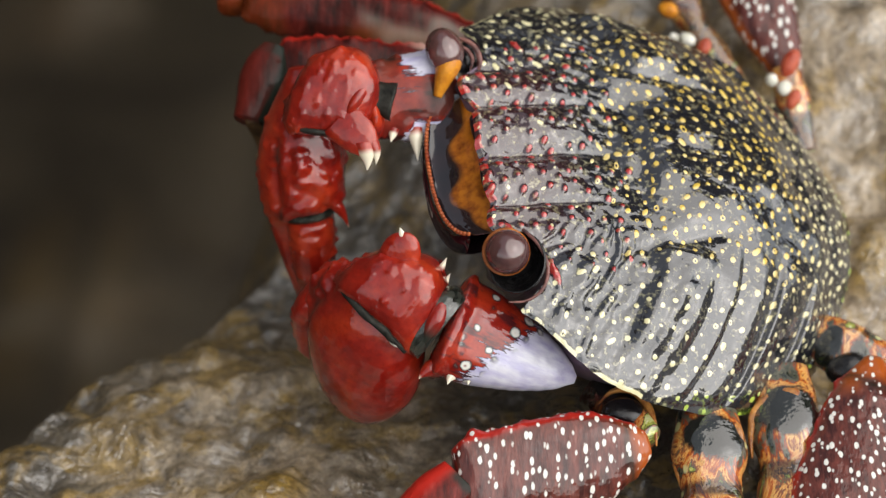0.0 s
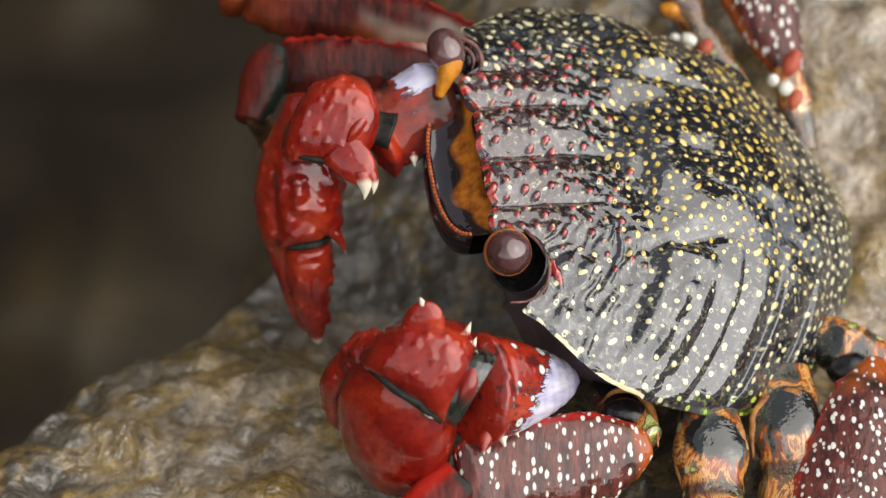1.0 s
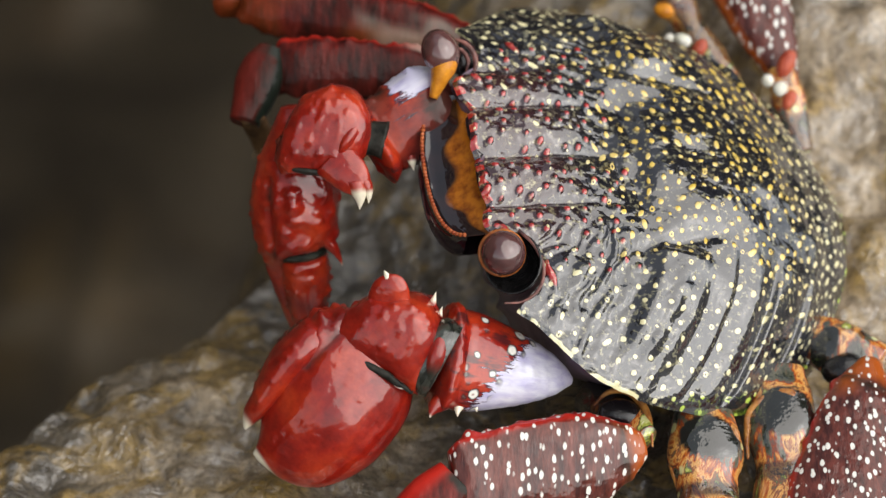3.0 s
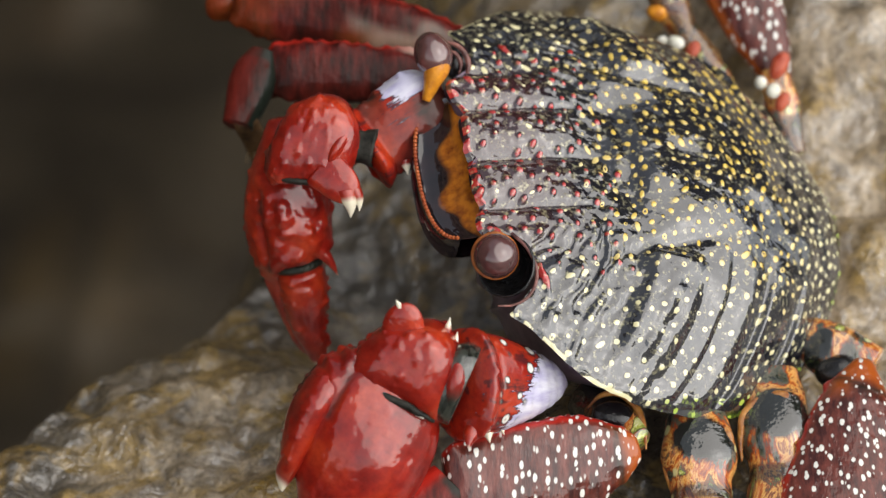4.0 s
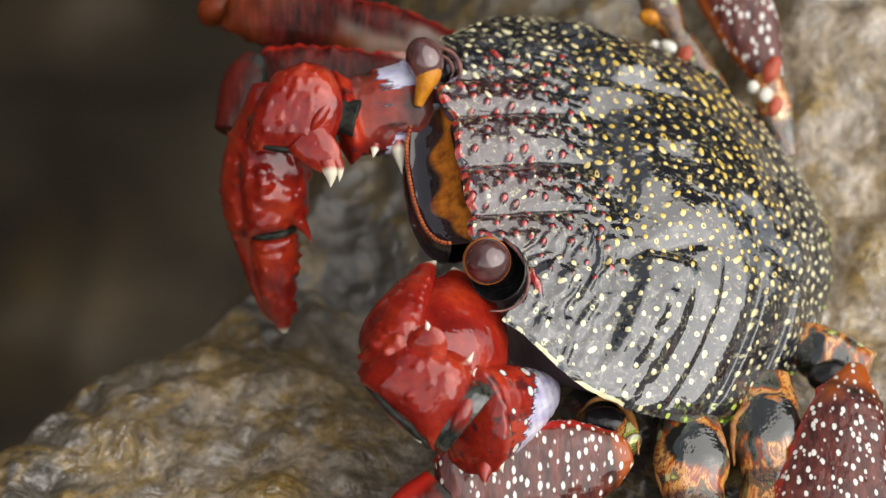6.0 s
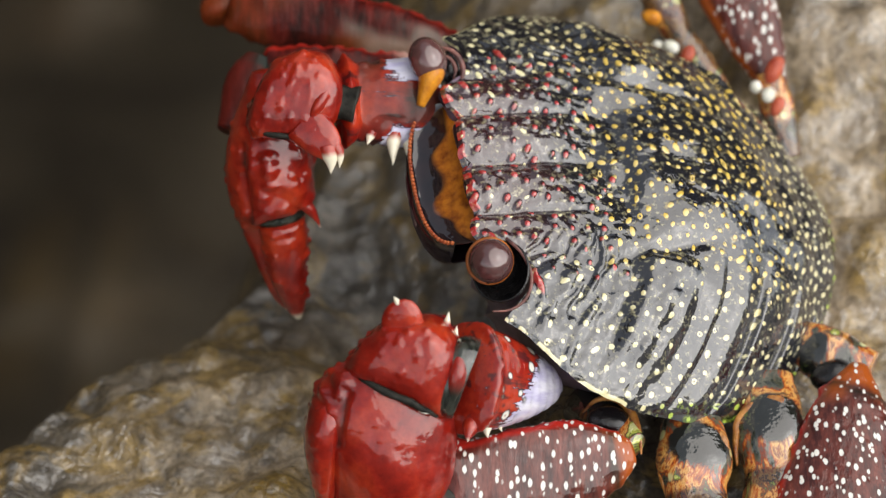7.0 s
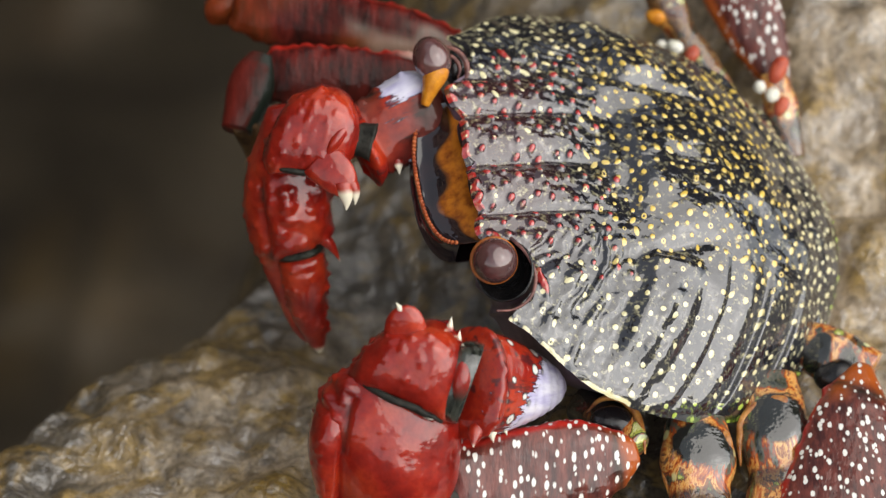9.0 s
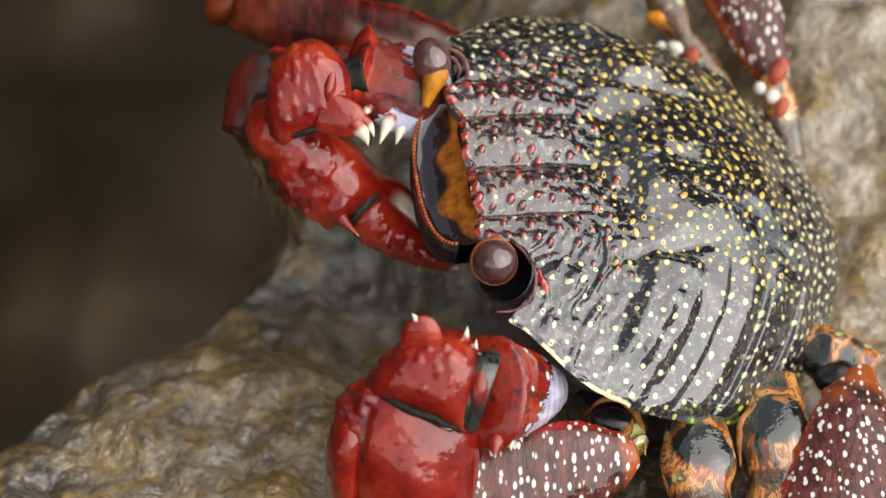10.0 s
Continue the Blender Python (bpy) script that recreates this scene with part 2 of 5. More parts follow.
def mat_plain(name, a, b, scale=2.0, rough=0.4, coat=0.6, coat_rough=0.1, bumps=0.3, fine=25):
    m, t, p = nodes(name)
    vec = texco(t, 100)
    link(t, ramp(t, noise_tex(t, vec, scale, 5, 0.6), [(0.32, a), (0.68, b)]), p.inputs["Base Color"])
    wet(p, rough, coat, coat_rough)
    h = math_node(t, "ADD", noise_tex(t, vec, scale * 3, 4), math_node(t, "MULTIPLY", noise_tex(t, vec, fine, 3), 0.4))
    n = bump(t, p, h, bumps, 0.0005)
    link(t, n, p.inputs["Coat Normal"])
    return m


def mat_front():
    m, t, p = nodes("front_plate")
    vec = texco(t, 100)
    base = ramp(t, noise_tex(t, vec, 2.0, 4), [(0.35, (0.006, 0.004, 0.007)), (0.7, (0.022, 0.010, 0.012))])
    org = ramp(t, noise_tex(t, vec, 5.0, 4), [(0.3, (0.16, 0.035, 0.006)), (0.6, (0.46, 0.15, 0.012))])
    base = mix(t, attr(t, "orange"), base, org)
    link(t, base, p.inputs["Base Color"])
    wet(p, 0.35, 1.0, 0.02, 1.8)
    n = bump(t, p, noise_tex(t, vec, 2.2, 2), 0.25, 0.0006)
    link(t, n, p.inputs["Coat Normal"])
    return m


def mat_eye():
    m, t, p = nodes("eye_lens")
    vec = texco(t, 100)
    link(t, ramp(t, noise_tex(t, vec, 2.2, 3), [(0.3, (0.05, 0.022, 0.024)), (0.7, (0.13, 0.055, 0.05))]), p.inputs["Base Color"])
    wet(p, 0.3, 1.0, 0.04, 1.9, 0.0)
    return m


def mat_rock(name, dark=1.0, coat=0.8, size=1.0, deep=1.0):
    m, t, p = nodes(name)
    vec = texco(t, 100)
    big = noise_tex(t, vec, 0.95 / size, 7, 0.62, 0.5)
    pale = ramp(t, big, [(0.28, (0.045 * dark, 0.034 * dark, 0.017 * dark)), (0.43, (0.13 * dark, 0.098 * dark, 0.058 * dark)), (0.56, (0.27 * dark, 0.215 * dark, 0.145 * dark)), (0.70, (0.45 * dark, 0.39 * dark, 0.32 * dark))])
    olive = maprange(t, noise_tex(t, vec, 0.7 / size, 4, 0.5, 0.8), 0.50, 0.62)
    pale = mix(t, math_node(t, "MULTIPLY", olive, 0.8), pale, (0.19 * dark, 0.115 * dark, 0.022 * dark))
    dark_rock = ramp(t, big, [(0.3, (0.026 * deep, 0.018 * deep, 0.012 * deep)), (0.55, (0.07 * deep, 0.055 * deep, 0.033 * deep)), (0.75, (0.15 * deep, 0.105 * deep, 0.06 * deep))])
    a = mix(t, attr(t, "pale"), dark_rock, pale)
    grain = ramp(t, noise_tex(t, vec, 6, 6, 0.7, 0.5), [(0.34, (0.45, 0.44, 0.42)), (0.62, (1.15, 1.15, 1.15))])
    mul = t.nodes.new("ShaderNodeMix")
    mul.data_type, mul.blend_type = "RGBA", "MULTIPLY"
    mul.inputs[0].default_value = 1.0
    link(t, a, mul.inputs[6])
    link(t, grain, mul.inputs[7])
    fleck = spots(t, vec, 2.6, 0.30)
    link(t, mix(t, math_node(t, "MULTIPLY", fleck, math_node(t, "MULTIPLY", attr(t, "pale"), 0.8)), mul.outputs[2], (0.42, 0.38, 0.32)), p.inputs["Base Color"])
    r = maprange(t, noise_tex(t, vec, 1.4, 4), 0.35, 0.65, 0.35, 0.7)
    link(t, r, p.inputs["Roughness"])
    p.inputs["Specular IOR Level"].default_value = 0.25
    link(t, math_node(t, "MULTIPLY", math_node(t, "MAXIMUM", maprange(t, noise_tex(t, vec, 1.1, 3), 0.42, 0.58, 0.15, 1.0), math_node(t, "SUBTRACT", 1.0, attr(t, "pale"))), coat), p.inputs["Coat Weight"])
    p.inputs["Coat Roughness"].default_value = 0.04
    p.inputs["Coat IOR"].default_value = 1.6
    h = math_node(t, "ADD", noise_tex(t, vec, 3.2, 5, 0.6, 0.8), math_node(t, "MULTIPLY", noise_tex(t, vec, 14, 4), 0.25))
    bump(t, p, h, 0.8, 0.003)
    b2 = t.nodes.new("ShaderNodeBump")
    b2.inputs["Strength"].default_value = 0.9
    b2.inputs["Distance"].default_value = 0.004
    link(t, math_node(t, "ADD", noise_tex(t, texco(t, 100, (0.9, 1.2, 1.2)), 1.7, 3, 0.5, 0.7), math_node(t, "MULTIPLY", noise_tex(t, vec, 7, 3), 0.16)), b2.inputs["Height"])
    link(t, b2.outputs[0], p.inputs["Coat Normal"])
    return m


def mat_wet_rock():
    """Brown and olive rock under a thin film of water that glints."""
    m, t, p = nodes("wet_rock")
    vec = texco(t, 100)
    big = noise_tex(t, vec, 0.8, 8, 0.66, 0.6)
    dark_rock = ramp(t, big, [(0.30, (0.028, 0.022, 0.014)), (0.52, (0.095, 0.079, 0.056)), (0.72, (0.24, 0.195, 0.135))])
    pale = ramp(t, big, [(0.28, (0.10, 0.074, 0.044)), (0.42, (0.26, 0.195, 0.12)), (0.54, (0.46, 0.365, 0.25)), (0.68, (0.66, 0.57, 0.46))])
    base = mix(t, attr(t, "pale"), dark_rock, pale)
    moss = math_node(t, "MULTIPLY", maprange(t, noise_tex(t, vec, 0.9, 4, 0.55, 0.9), 0.47, 0.60), 0.7)
    moss = math_node(t, "MAXIMUM", moss, attr(t, "olive"))
    alga = ramp(t, noise_tex(t, vec, 3.0, 4), [(0.3, (0.14, 0.085, 0.016)), (0.7, (0.36, 0.23, 0.05))])
    base = mix(t, moss, base, alga)
    grain = ramp(t, noise_tex(t, vec, 5.5, 8, 0.74, 0.7), [(0.36, (0.35, 0.34, 0.33)), (0.52, (0.95, 0.95, 0.95)), (0.66, (1.4, 1.4, 1.4))])
    mul = t.nodes.new("ShaderNodeMix")
    mul.data_type, mul.blend_type = "RGBA", "MULTIPLY"
    mul.inputs[0].default_value = 0.9
    link(t, base, mul.inputs[6])
    link(t, grain, mul.inputs[7])
    fleck = math_node(t, "MULTIPLY", spots(t, vec, 3.4, 0.24, 0.06), math_node(t, "MULTIPLY", attr(t, "pale"), 0.8))
    link(t, mix(t, fleck, mul.outputs[2], (0.6, 0.57, 0.5)), p.inputs["Base Color"])
    p.inputs["Roughness"].default_value = 0.55
    p.inputs["Specular IOR Level"].default_value = 0.25
    link(t, math_node(t, "MAXIMUM", maprange(t, noise_tex(t, vec, 1.0, 3), 0.38, 0.56, 0.12, 1.0), math_node(t, "SUBTRACT", 1.0, attr(t, "pale"))), p.inputs["Coat Weight"])
    p.inputs["Coat Roughness"].default_value = 0.05
    p.inputs["Coat IOR"].default_value = 2.1
    bump(t, p, math_node(t, "ADD", noise_tex(t, vec, 4.0, 6, 0.65, 0.8), math_node(t, "MULTIPLY", noise_tex(t, vec, 16, 4), 0.5)), 0.7, 0.0012)
    b2 = t.nodes.new("ShaderNodeBump")
    b2.inputs["Strength"].default_value = 1.0
    b2.inputs["Distance"].default_value = 0.0017
    link(t, math_node(t, "ADD", noise_tex(t, vec, 2.4, 3, 0.55, 0.9), math_node(t, "MULTIPLY", noise_tex(t, vec, 7, 4, 0.6), 0.34)), b2.inputs["Height"])
    link(t, b2.outputs[0], p.inputs["Coat Normal"])
    return m


CARAPACE = mat_carapace()
CLAW = mat_claw()
ARM = mat_claw("arm_red_lilac", True)
FAR_ARM = mat_claw("arm_dark_red_lilac", True, 0.3)
LEG = mat_leg("leg_maroon_dotted", (0.04, 0.009, 0.007), (0.135, 0.032, 0.022), orange=(0.32, 0.07, 0.01), scale=7.8, size=0.47, stretch=(1, 0.5, 0.8), coat=0.5, dot=(0.70, 0.69, 0.64))
FAR_LEG = mat_leg("leg_red", (0.03, 0.004, 0.003), (0.13, 0.012, 0.008), 0.12, size=0.3, orange=(0.30, 0.075, 0.012))
COXA = mat_base("leg_base_mottled")
CREASE = mat_plain("crease_skin", (0.006, 0.007, 0.006), (0.035, 0.034, 0.028), 5.0, 0.6, 0.15, 0.2)
JOINT = mat_plain("joint_skin", (0.008, 0.011, 0.008), (0.05, 0.055, 0.042), 4.0, 0.5, 0.35, 0.06, 1.0, 9)
UNDER = mat_plain("underside_purple", (0.06, 0.045, 0.07), (0.22, 0.15, 0.21), 1.2)
BLACK = mat_plain("socket_black", (0.004, 0.004, 0.005), (0.012, 0.011, 0.011), 3.0, 0.3, 1.0, 0.05)
HAIR = mat_plain("bristle", (0.18, 0.12, 0.06), (0.40, 0.30, 0.17), 3.0, 0.7, 0.1)
TIP = mat_plain("leg_tip_brown", (0.03, 0.016, 0.008), (0.16, 0.09, 0.04), 3.0, 0.6, 0.2)
PLATE = mat_front()
BEAD = mat_plain("bead_orange", (0.22, 0.03, 0.010), (0.48, 0.13, 0.04), 5.0)
STALK = mat_plain("eyestalk_orange", (0.30, 0.08, 0.008), (0.68, 0.29, 0.02), 3.5)
EMBER = mat_plain("joint_red_orange", (0.26, 0.03, 0.012), (0.46, 0.10, 0.05), 5.0)
PEARL = mat_plain("knob_white", (0.55, 0.54, 0.42), (0.75, 0.74, 0.68), 3.0)
BAND = mat_leg("joint_band", (0.008, 0.010, 0.008), (0.05, 0.055, 0.045), 1.0, scale=3.0, size=0.4)
RIDGE = mat_plain("joint_ridge_orange", (0.13, 0.018, 0.005), (0.52, 0.24, 0.05), 3.4, 0.3, 1.0, 0.05, 0.6)
RIM = mat_plain("rim_dark_red", (0.03, 0.012, 0.014), (0.26, 0.11, 0.09), 4.0)
LENS = mat_eye()
EYERING = mat_plain("eye_ring_orange", (0.16, 0.04, 0.01), (0.42, 0.13, 0.02), 3.0)
ROCK = mat_wet_rock()
# Far rock's colour is darkened to stand in for shade behind the boulder.
FAR_ROCK = mat_rock("shade_toned_rock", 0.7, 0.0, 7.0, 0.52)


# ---- the place: boulder, ground, unseen cliff (world metres, built in cm) ----
def lumps(p):
    """Low rounded swellings with narrow creases between them."""
    a = np.sqrt(np.abs(vnoise(p * 0.85 + 7, 25)) + 0.01) * 0.07
    return a + 0.05 * np.sqrt(np.abs(vnoise(p * 1.7 + 2, 26)) + 0.01) + 0.12 * vnoise(p * 1.3, 27)


BRINK = ([-20, -6, -1.4, 1.3, 3.2, 4.1, 6, 10, 30], [-24, -13.6, -8.9, -6.7, -4.5, -3.3, -2.2, -1.4, 2.0])


def boulder_height(x, y):
    slope = np.interp(x, [-4, -2, 2, 7, 14], [0.05, 0.12, 0.4, 0.62, 0.62])
    y0 = np.interp(x, [-2, 2, 7], [1.0, 0.5, 0.0])
    z = -3.6 + slope * np.maximum(0, y - y0) - 0.06 * np.maximum(0, y0 - y)
    z = z + np.interp(x, [-2, 5, 9], [0, 0.2, 0.6])
    p = np.stack([x, y, 0 * x], -1)
    edge = np.interp(y, *BRINK)
    d = edge - x + 0.5 * vnoise(p * 0.5, 5)
    z = z - 1.6 * np.where(d > 0, d, 0) ** 1.25 - 0.25 * smooth(-1.6, 0, d)
    z = z - 1.5 * np.maximum(0, -y - 8) ** 1.2 - 1.2 * np.maximum(0, x - 12) ** 1.2 - 1.0 * np.maximum(0, y - 24) ** 1.2
    z = z - 0.9 * smooth(-3.2, -1.2, x) * smooth(6.0, 4.0, x) * smooth(-1, 3, y) + 0.42 * vnoise(p * 0.38, 11) + 0.14 * vnoise(p * 0.7 + 3, 12) + 0.07 * fbm(p * 1.6, 2, 45) + lumps(p) + 0.05 * vnoise(p * 3.0, 31) + 0.025 * vnoise(p * 6.0, 41) + 0.55 * smooth(5.8, 7.4, x) * vnoise(p * 0.85 + 4, 35)
    for cx, cy, rad, up in ((-3.06, -3.12, 0.75, 0.5), (-3.4, 0.8, 0.8, 0.28), (-2.5, 2.8, 0.8, 0.22), (-4.9, 0.9, 0.9, 0.25), (-5.7, -1.0, 0.8, 0.2)):
        z = z + up * np.exp(-(((x - cx) ** 2 + (y - cy) ** 2) / rad ** 2) ** 1.5)
    return np.maximum(z, -72)


def make_boulder():
    n, m = 520, 560
    x = np.linspace(-18, 20, n)[:, None] + np.zeros((1, m))
    y = np.linspace(-14, 34, m)[None, :] + np.zeros((n, 1))
    z = boulder_height(x, y)
    v = np.stack([x, y, z], -1).reshape(-1, 3)
    q = v * [1, 1, 0]
    wob = 1.1 * fbm(q * 0.55, 3, 91)
    # Paler left front and right, darker under the crab and towards the brink.
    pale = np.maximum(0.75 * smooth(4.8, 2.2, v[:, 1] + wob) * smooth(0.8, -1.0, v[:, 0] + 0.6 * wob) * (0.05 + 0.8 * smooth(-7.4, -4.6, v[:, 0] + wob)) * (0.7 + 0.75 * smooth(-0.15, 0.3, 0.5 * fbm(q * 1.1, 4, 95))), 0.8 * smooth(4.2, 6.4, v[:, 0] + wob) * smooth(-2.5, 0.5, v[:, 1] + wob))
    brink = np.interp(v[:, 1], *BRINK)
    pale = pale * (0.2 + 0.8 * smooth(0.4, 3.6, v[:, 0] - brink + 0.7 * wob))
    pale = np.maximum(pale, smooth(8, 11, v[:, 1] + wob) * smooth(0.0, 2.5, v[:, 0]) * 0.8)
    olive = 0
    for cx, cy, rad, k in ((-3.06, -3.0, 0.62, 1.0), (-5.83, -1.2, 0.7, 0.6), (-4.3, 0.5, 0.6, 0.7), (-2.6, 1.4, 0.8, 0.7), (8.2, 1.9, 0.45, 0.9), (-2.2, 0.2, 0.5, 0.4)):
        olive = olive + k * np.exp(-(((v[:, 0] - cx) ** 2 + (v[:, 1] - cy) ** 2) / rad ** 2 + 0.5 * wob) ** 2 * 0.8)
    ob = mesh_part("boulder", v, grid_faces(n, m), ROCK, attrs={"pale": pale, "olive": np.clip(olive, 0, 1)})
    return tagged(ob, "wet brown and olive seaside boulder under the crab", "rock", kind="structure")


def make_ground():
    s = np.concatenate([-np.geomspace(6000, 60, 40), np.linspace(-58, 58, 90), np.geomspace(60, 6000, 40)])
    x, y = np.meshgrid(s, s, indexing="ij")
    p = np.stack([x, y, 0 * x], -1)
    away = np.hypot(x, y)
    z = -66 + 9 * fbm(p * 0.045, 3, 51) * smooth(120, 60, away) + 3.0 * fbm(p * 0.2, 2, 61) * smooth(75, 50, away)
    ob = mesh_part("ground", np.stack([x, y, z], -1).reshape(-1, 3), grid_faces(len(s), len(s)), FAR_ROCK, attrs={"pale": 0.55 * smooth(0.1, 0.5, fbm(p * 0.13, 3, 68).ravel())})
    return tagged(ob, "wet shore rock below the boulder, coloured darker for shade", "ground", kind="structure")


# Out of view; added to block low sky and darken the shell's reflections.
def make_unseen_cliff():
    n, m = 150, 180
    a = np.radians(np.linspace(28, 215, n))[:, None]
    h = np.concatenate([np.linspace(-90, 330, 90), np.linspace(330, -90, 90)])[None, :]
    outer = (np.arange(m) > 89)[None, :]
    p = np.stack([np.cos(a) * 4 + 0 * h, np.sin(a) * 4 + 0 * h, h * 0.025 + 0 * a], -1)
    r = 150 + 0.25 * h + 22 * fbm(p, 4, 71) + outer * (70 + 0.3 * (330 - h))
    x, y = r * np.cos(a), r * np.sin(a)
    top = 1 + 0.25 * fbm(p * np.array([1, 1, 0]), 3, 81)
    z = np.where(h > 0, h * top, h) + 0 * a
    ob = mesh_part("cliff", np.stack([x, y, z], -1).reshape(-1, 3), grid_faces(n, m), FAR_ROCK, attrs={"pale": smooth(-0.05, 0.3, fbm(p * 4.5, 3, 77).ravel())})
    return tagged(ob, "unseen cliff that blocks the sky, its rock coloured dark for shade", "cliff", kind="structure")


make_boulder()
make_ground()
make_unseen_cliff()

# ---- the crab ----
crab = new("crab")
crab.empty_display_size = 0.02
tagged(crab, "red rock crab with dark yellow-dotted shell feeding on wet rock", "crab")
crab.matrix_basis = VIEW

HALF_L, HALF_W, REAR_W, PEAK = 4.72, 4.57, 2.2, 2.066


def half_width(x):
    front = HALF_W - (HALF_W - 3.1) * np.clip((x - 0.2) / 2.75, 0, 1.4) ** 2
    back = HALF_W - (HALF_W - REAR_W) * np.clip((0.2 - x) / (HALF_L + 0.2), 0, 1) ** 2.6
    return np.where(x > 0.2, front, back)


def shell_height(x, y):
    x0 = -1.18
    f = PEAK - (PEAK - 0.1) * np.clip((x - x0) / (3.3 - x0), 0, 1.2) ** 1.235
    b = PEAK - (PEAK - 1.34) * np.clip((x0 - x) / (HALF_L + x0), 0, 1.2) ** 2.55
    v = np.clip(np.abs(y) / half_width(x), 0, 1)
    return np.where(x > x0, f, b) * (1 - v ** (3.27 - 1.1 * smooth(-0.5, 1.8, y)))


def outline(n):
    """The rim of the carapace, as angle by angle points round (0.2, 0)."""
    xs = np.array([1.67, 0.84, 0.0, -0.94, -1.88, -2.72, -3.45, -4.08, -4.5])
    half = [(3.05, 0.0), (3.2, 0.25), (3.24, 0.6), (3.2, 0.92), (3.05, 1.1), (3.2, 1.3), (3.24, 1.6), (2.9, 1.9), (2.5, 2.15), (2.3, 2.5), (2.28, 2.85), (2.5, 3.12), (2.75, 3.3), (2.5, 3.44), (2.2, 3.66)]
    half += [(x, float(half_width(x)) - 0.08 * float(smooth(0.0, 1.2, x))) for x in xs] + [(-4.71, 1.67), (-4.79, 0.88), (-4.81, 0.0)]
    h = np.array(half)
    far = h.copy()
    far[5:13] = [(3.28, 1.3), (3.36, 1.6), (3.1, 1.95), (2.85, 2.15), (2.7, 2.5), (2.7, 2.85), (2.8, 3.05), (2.85, 3.2)]
    pts = np.concatenate([h, (far * [1, -1])[::-1][1:]])
    a = np.unwrap(np.arctan2(pts[:, 1], pts[:, 0] - 0.2))
    s = np.concatenate([[0], np.cumsum(np.linalg.norm(np.diff(pts, axis=0), axis=1))])
    ss = np.linspace(0, s[-1], n, endpoint=False)
    return spline(np.column_stack([s, pts]), ss)


def make_carapace():
    rng = np.random.default_rng(4)
    nt, nr = 1080, 260
    rim = outline(nt)
    rr = np.linspace(0.003, 1, nr) ** 0.85
    xy = np.array([0.2, 0]) + rr[:, None, None] * (rim - [0.2, 0])[None]
    x, y = xy[..., 0].ravel(), xy[..., 1].ravel()
    r = np.repeat(rr, nt)
    z = shell_height(x, y)
    ay = np.abs(y)
    flat = np.stack([x, y, 0 * x], -1)
    # four frontal lobes parted by furrows
    front = smooth(1.0, 2.4, x) * smooth(2.5, 1.9, ay)
    lobes = np.exp(-((ay - 0.62) / 0.42) ** 4) * 0.9 + np.exp(-((ay - 1.55) / 0.36) ** 4) * 0.8
    z = z + front * (0.24 * lobes - 0.10) - 0.10 * smooth(0.4, 2.2, x) * np.exp(-(y / 0.09) ** 2)
    z = z - 0.06 * smooth(0.2, 2.0, x) * np.exp(-((ay - 1.12) / 0.07) ** 2)
    # oblique ridges on the flanks
    side = smooth(1.5, 2.9, ay) * smooth(2.3, 1.2, x)
    warp = 0.18 * vnoise(flat * 0.7, 3)
    sweep = x + 0.35 * warp - 0.18 * (ay - 1.7) - 0.12 * np.maximum(0, ay - 2.6) ** 2 * (1 + 0.3 * np.clip(-x - 1, 0, 2.5))
    ph = np.interp(sweep, [-5.4, -4.7, -4.05, -3.35, -2.4, -1.5, -0.97, 0.3, 2.4], np.arange(9))
    saw = 1 - (ph - np.floor(ph))
    ahead = smooth(-2.1, -1.7, sweep)
    ridge = (1 - ahead) * smooth(0, 0.16, saw) * (1 - saw) ** 0.8 + ahead * smooth(0, 0.30, 1 - saw) * saw ** 0.8
    z = z + side * ridge * smooth(0.995, 0.95, r) * (0.02 + 0.19 * smooth(-0.2, -1.3, sweep)) * (1 - 0.5 * ahead)
    # crumpled folds behind the eyes
    fold = smooth(0.3, 1.1, x) * smooth(2.6, 2.0, x) * smooth(1.4, 2.0, ay) * smooth(3.6, 2.9, ay)
    fw = (0.9 * x - 0.42 * ay + 0.22 * vnoise(flat * 1.3, 19) + 0.06 * vnoise(flat * 4, 20)) / 0.21
    z = z + fold * 0.042 * np.sin(2 * math.pi * fw) * (0.5 + 0.5 * vnoise(flat * 2.2, 22))
    fine = smooth(-1.2, -0.7, sweep) * smooth(2.3, 1.6, sweep) * smooth(2.0, 2.6, ay) * smooth(0.99, 0.96, r)
    z = z + fine * 0.028 * np.sin(2 * math.pi * (sweep + 0.10 * vnoise(flat * 1.6, 37)) / 0.42) * (0.6 + 0.4 * vnoise(flat * 1.3, 38)) + fine * 0.022 * fbm(flat * 3.5, 2, 39)
    # shallow dimples and grooves of the middle
    z = z - 0.10 * np.exp(-(((x + 0.3) / 0.9) ** 2 + ((ay - 1.9 - 0.25 * x) / 0.16) ** 2)) - 0.06 * np.exp(-(((x - 0.4) / 0.14) ** 2 + (y / 1.2) ** 2))
    # a step behind the flank's first ridge, and the hollow before the heart region
    e = (x - 0.47) * 0.963 - (ay - 2.85) * 0.27
    along = (x - 0.47) * 0.27 + (ay - 2.85) * 0.963
    z = z + 0.22 * smooth(0.20, -0.18, e + 0.05 * vnoise(flat * 2.5, 23)) * smooth(-1.5, -0.4, e) * smooth(1.15, 0.75, np.abs(along))
    z = z - 0.13 * np.exp(-((x - 0.85 + 0.25 * ay) / 0.5) ** 2) * smooth(1.9, 0.9, ay)
    z = z + 0.05 * fbm(flat * 0.9, 3, 8) + 0.03 * vnoise(flat * 1.7 + 5, 28) * smooth(2.6, 1.6, ay) * smooth(1.4, 0.6, x) + 0.016 * fbm(flat * 4.5, 2, 9) * smooth(0.2, 1.6, x + 0.3 * ay)
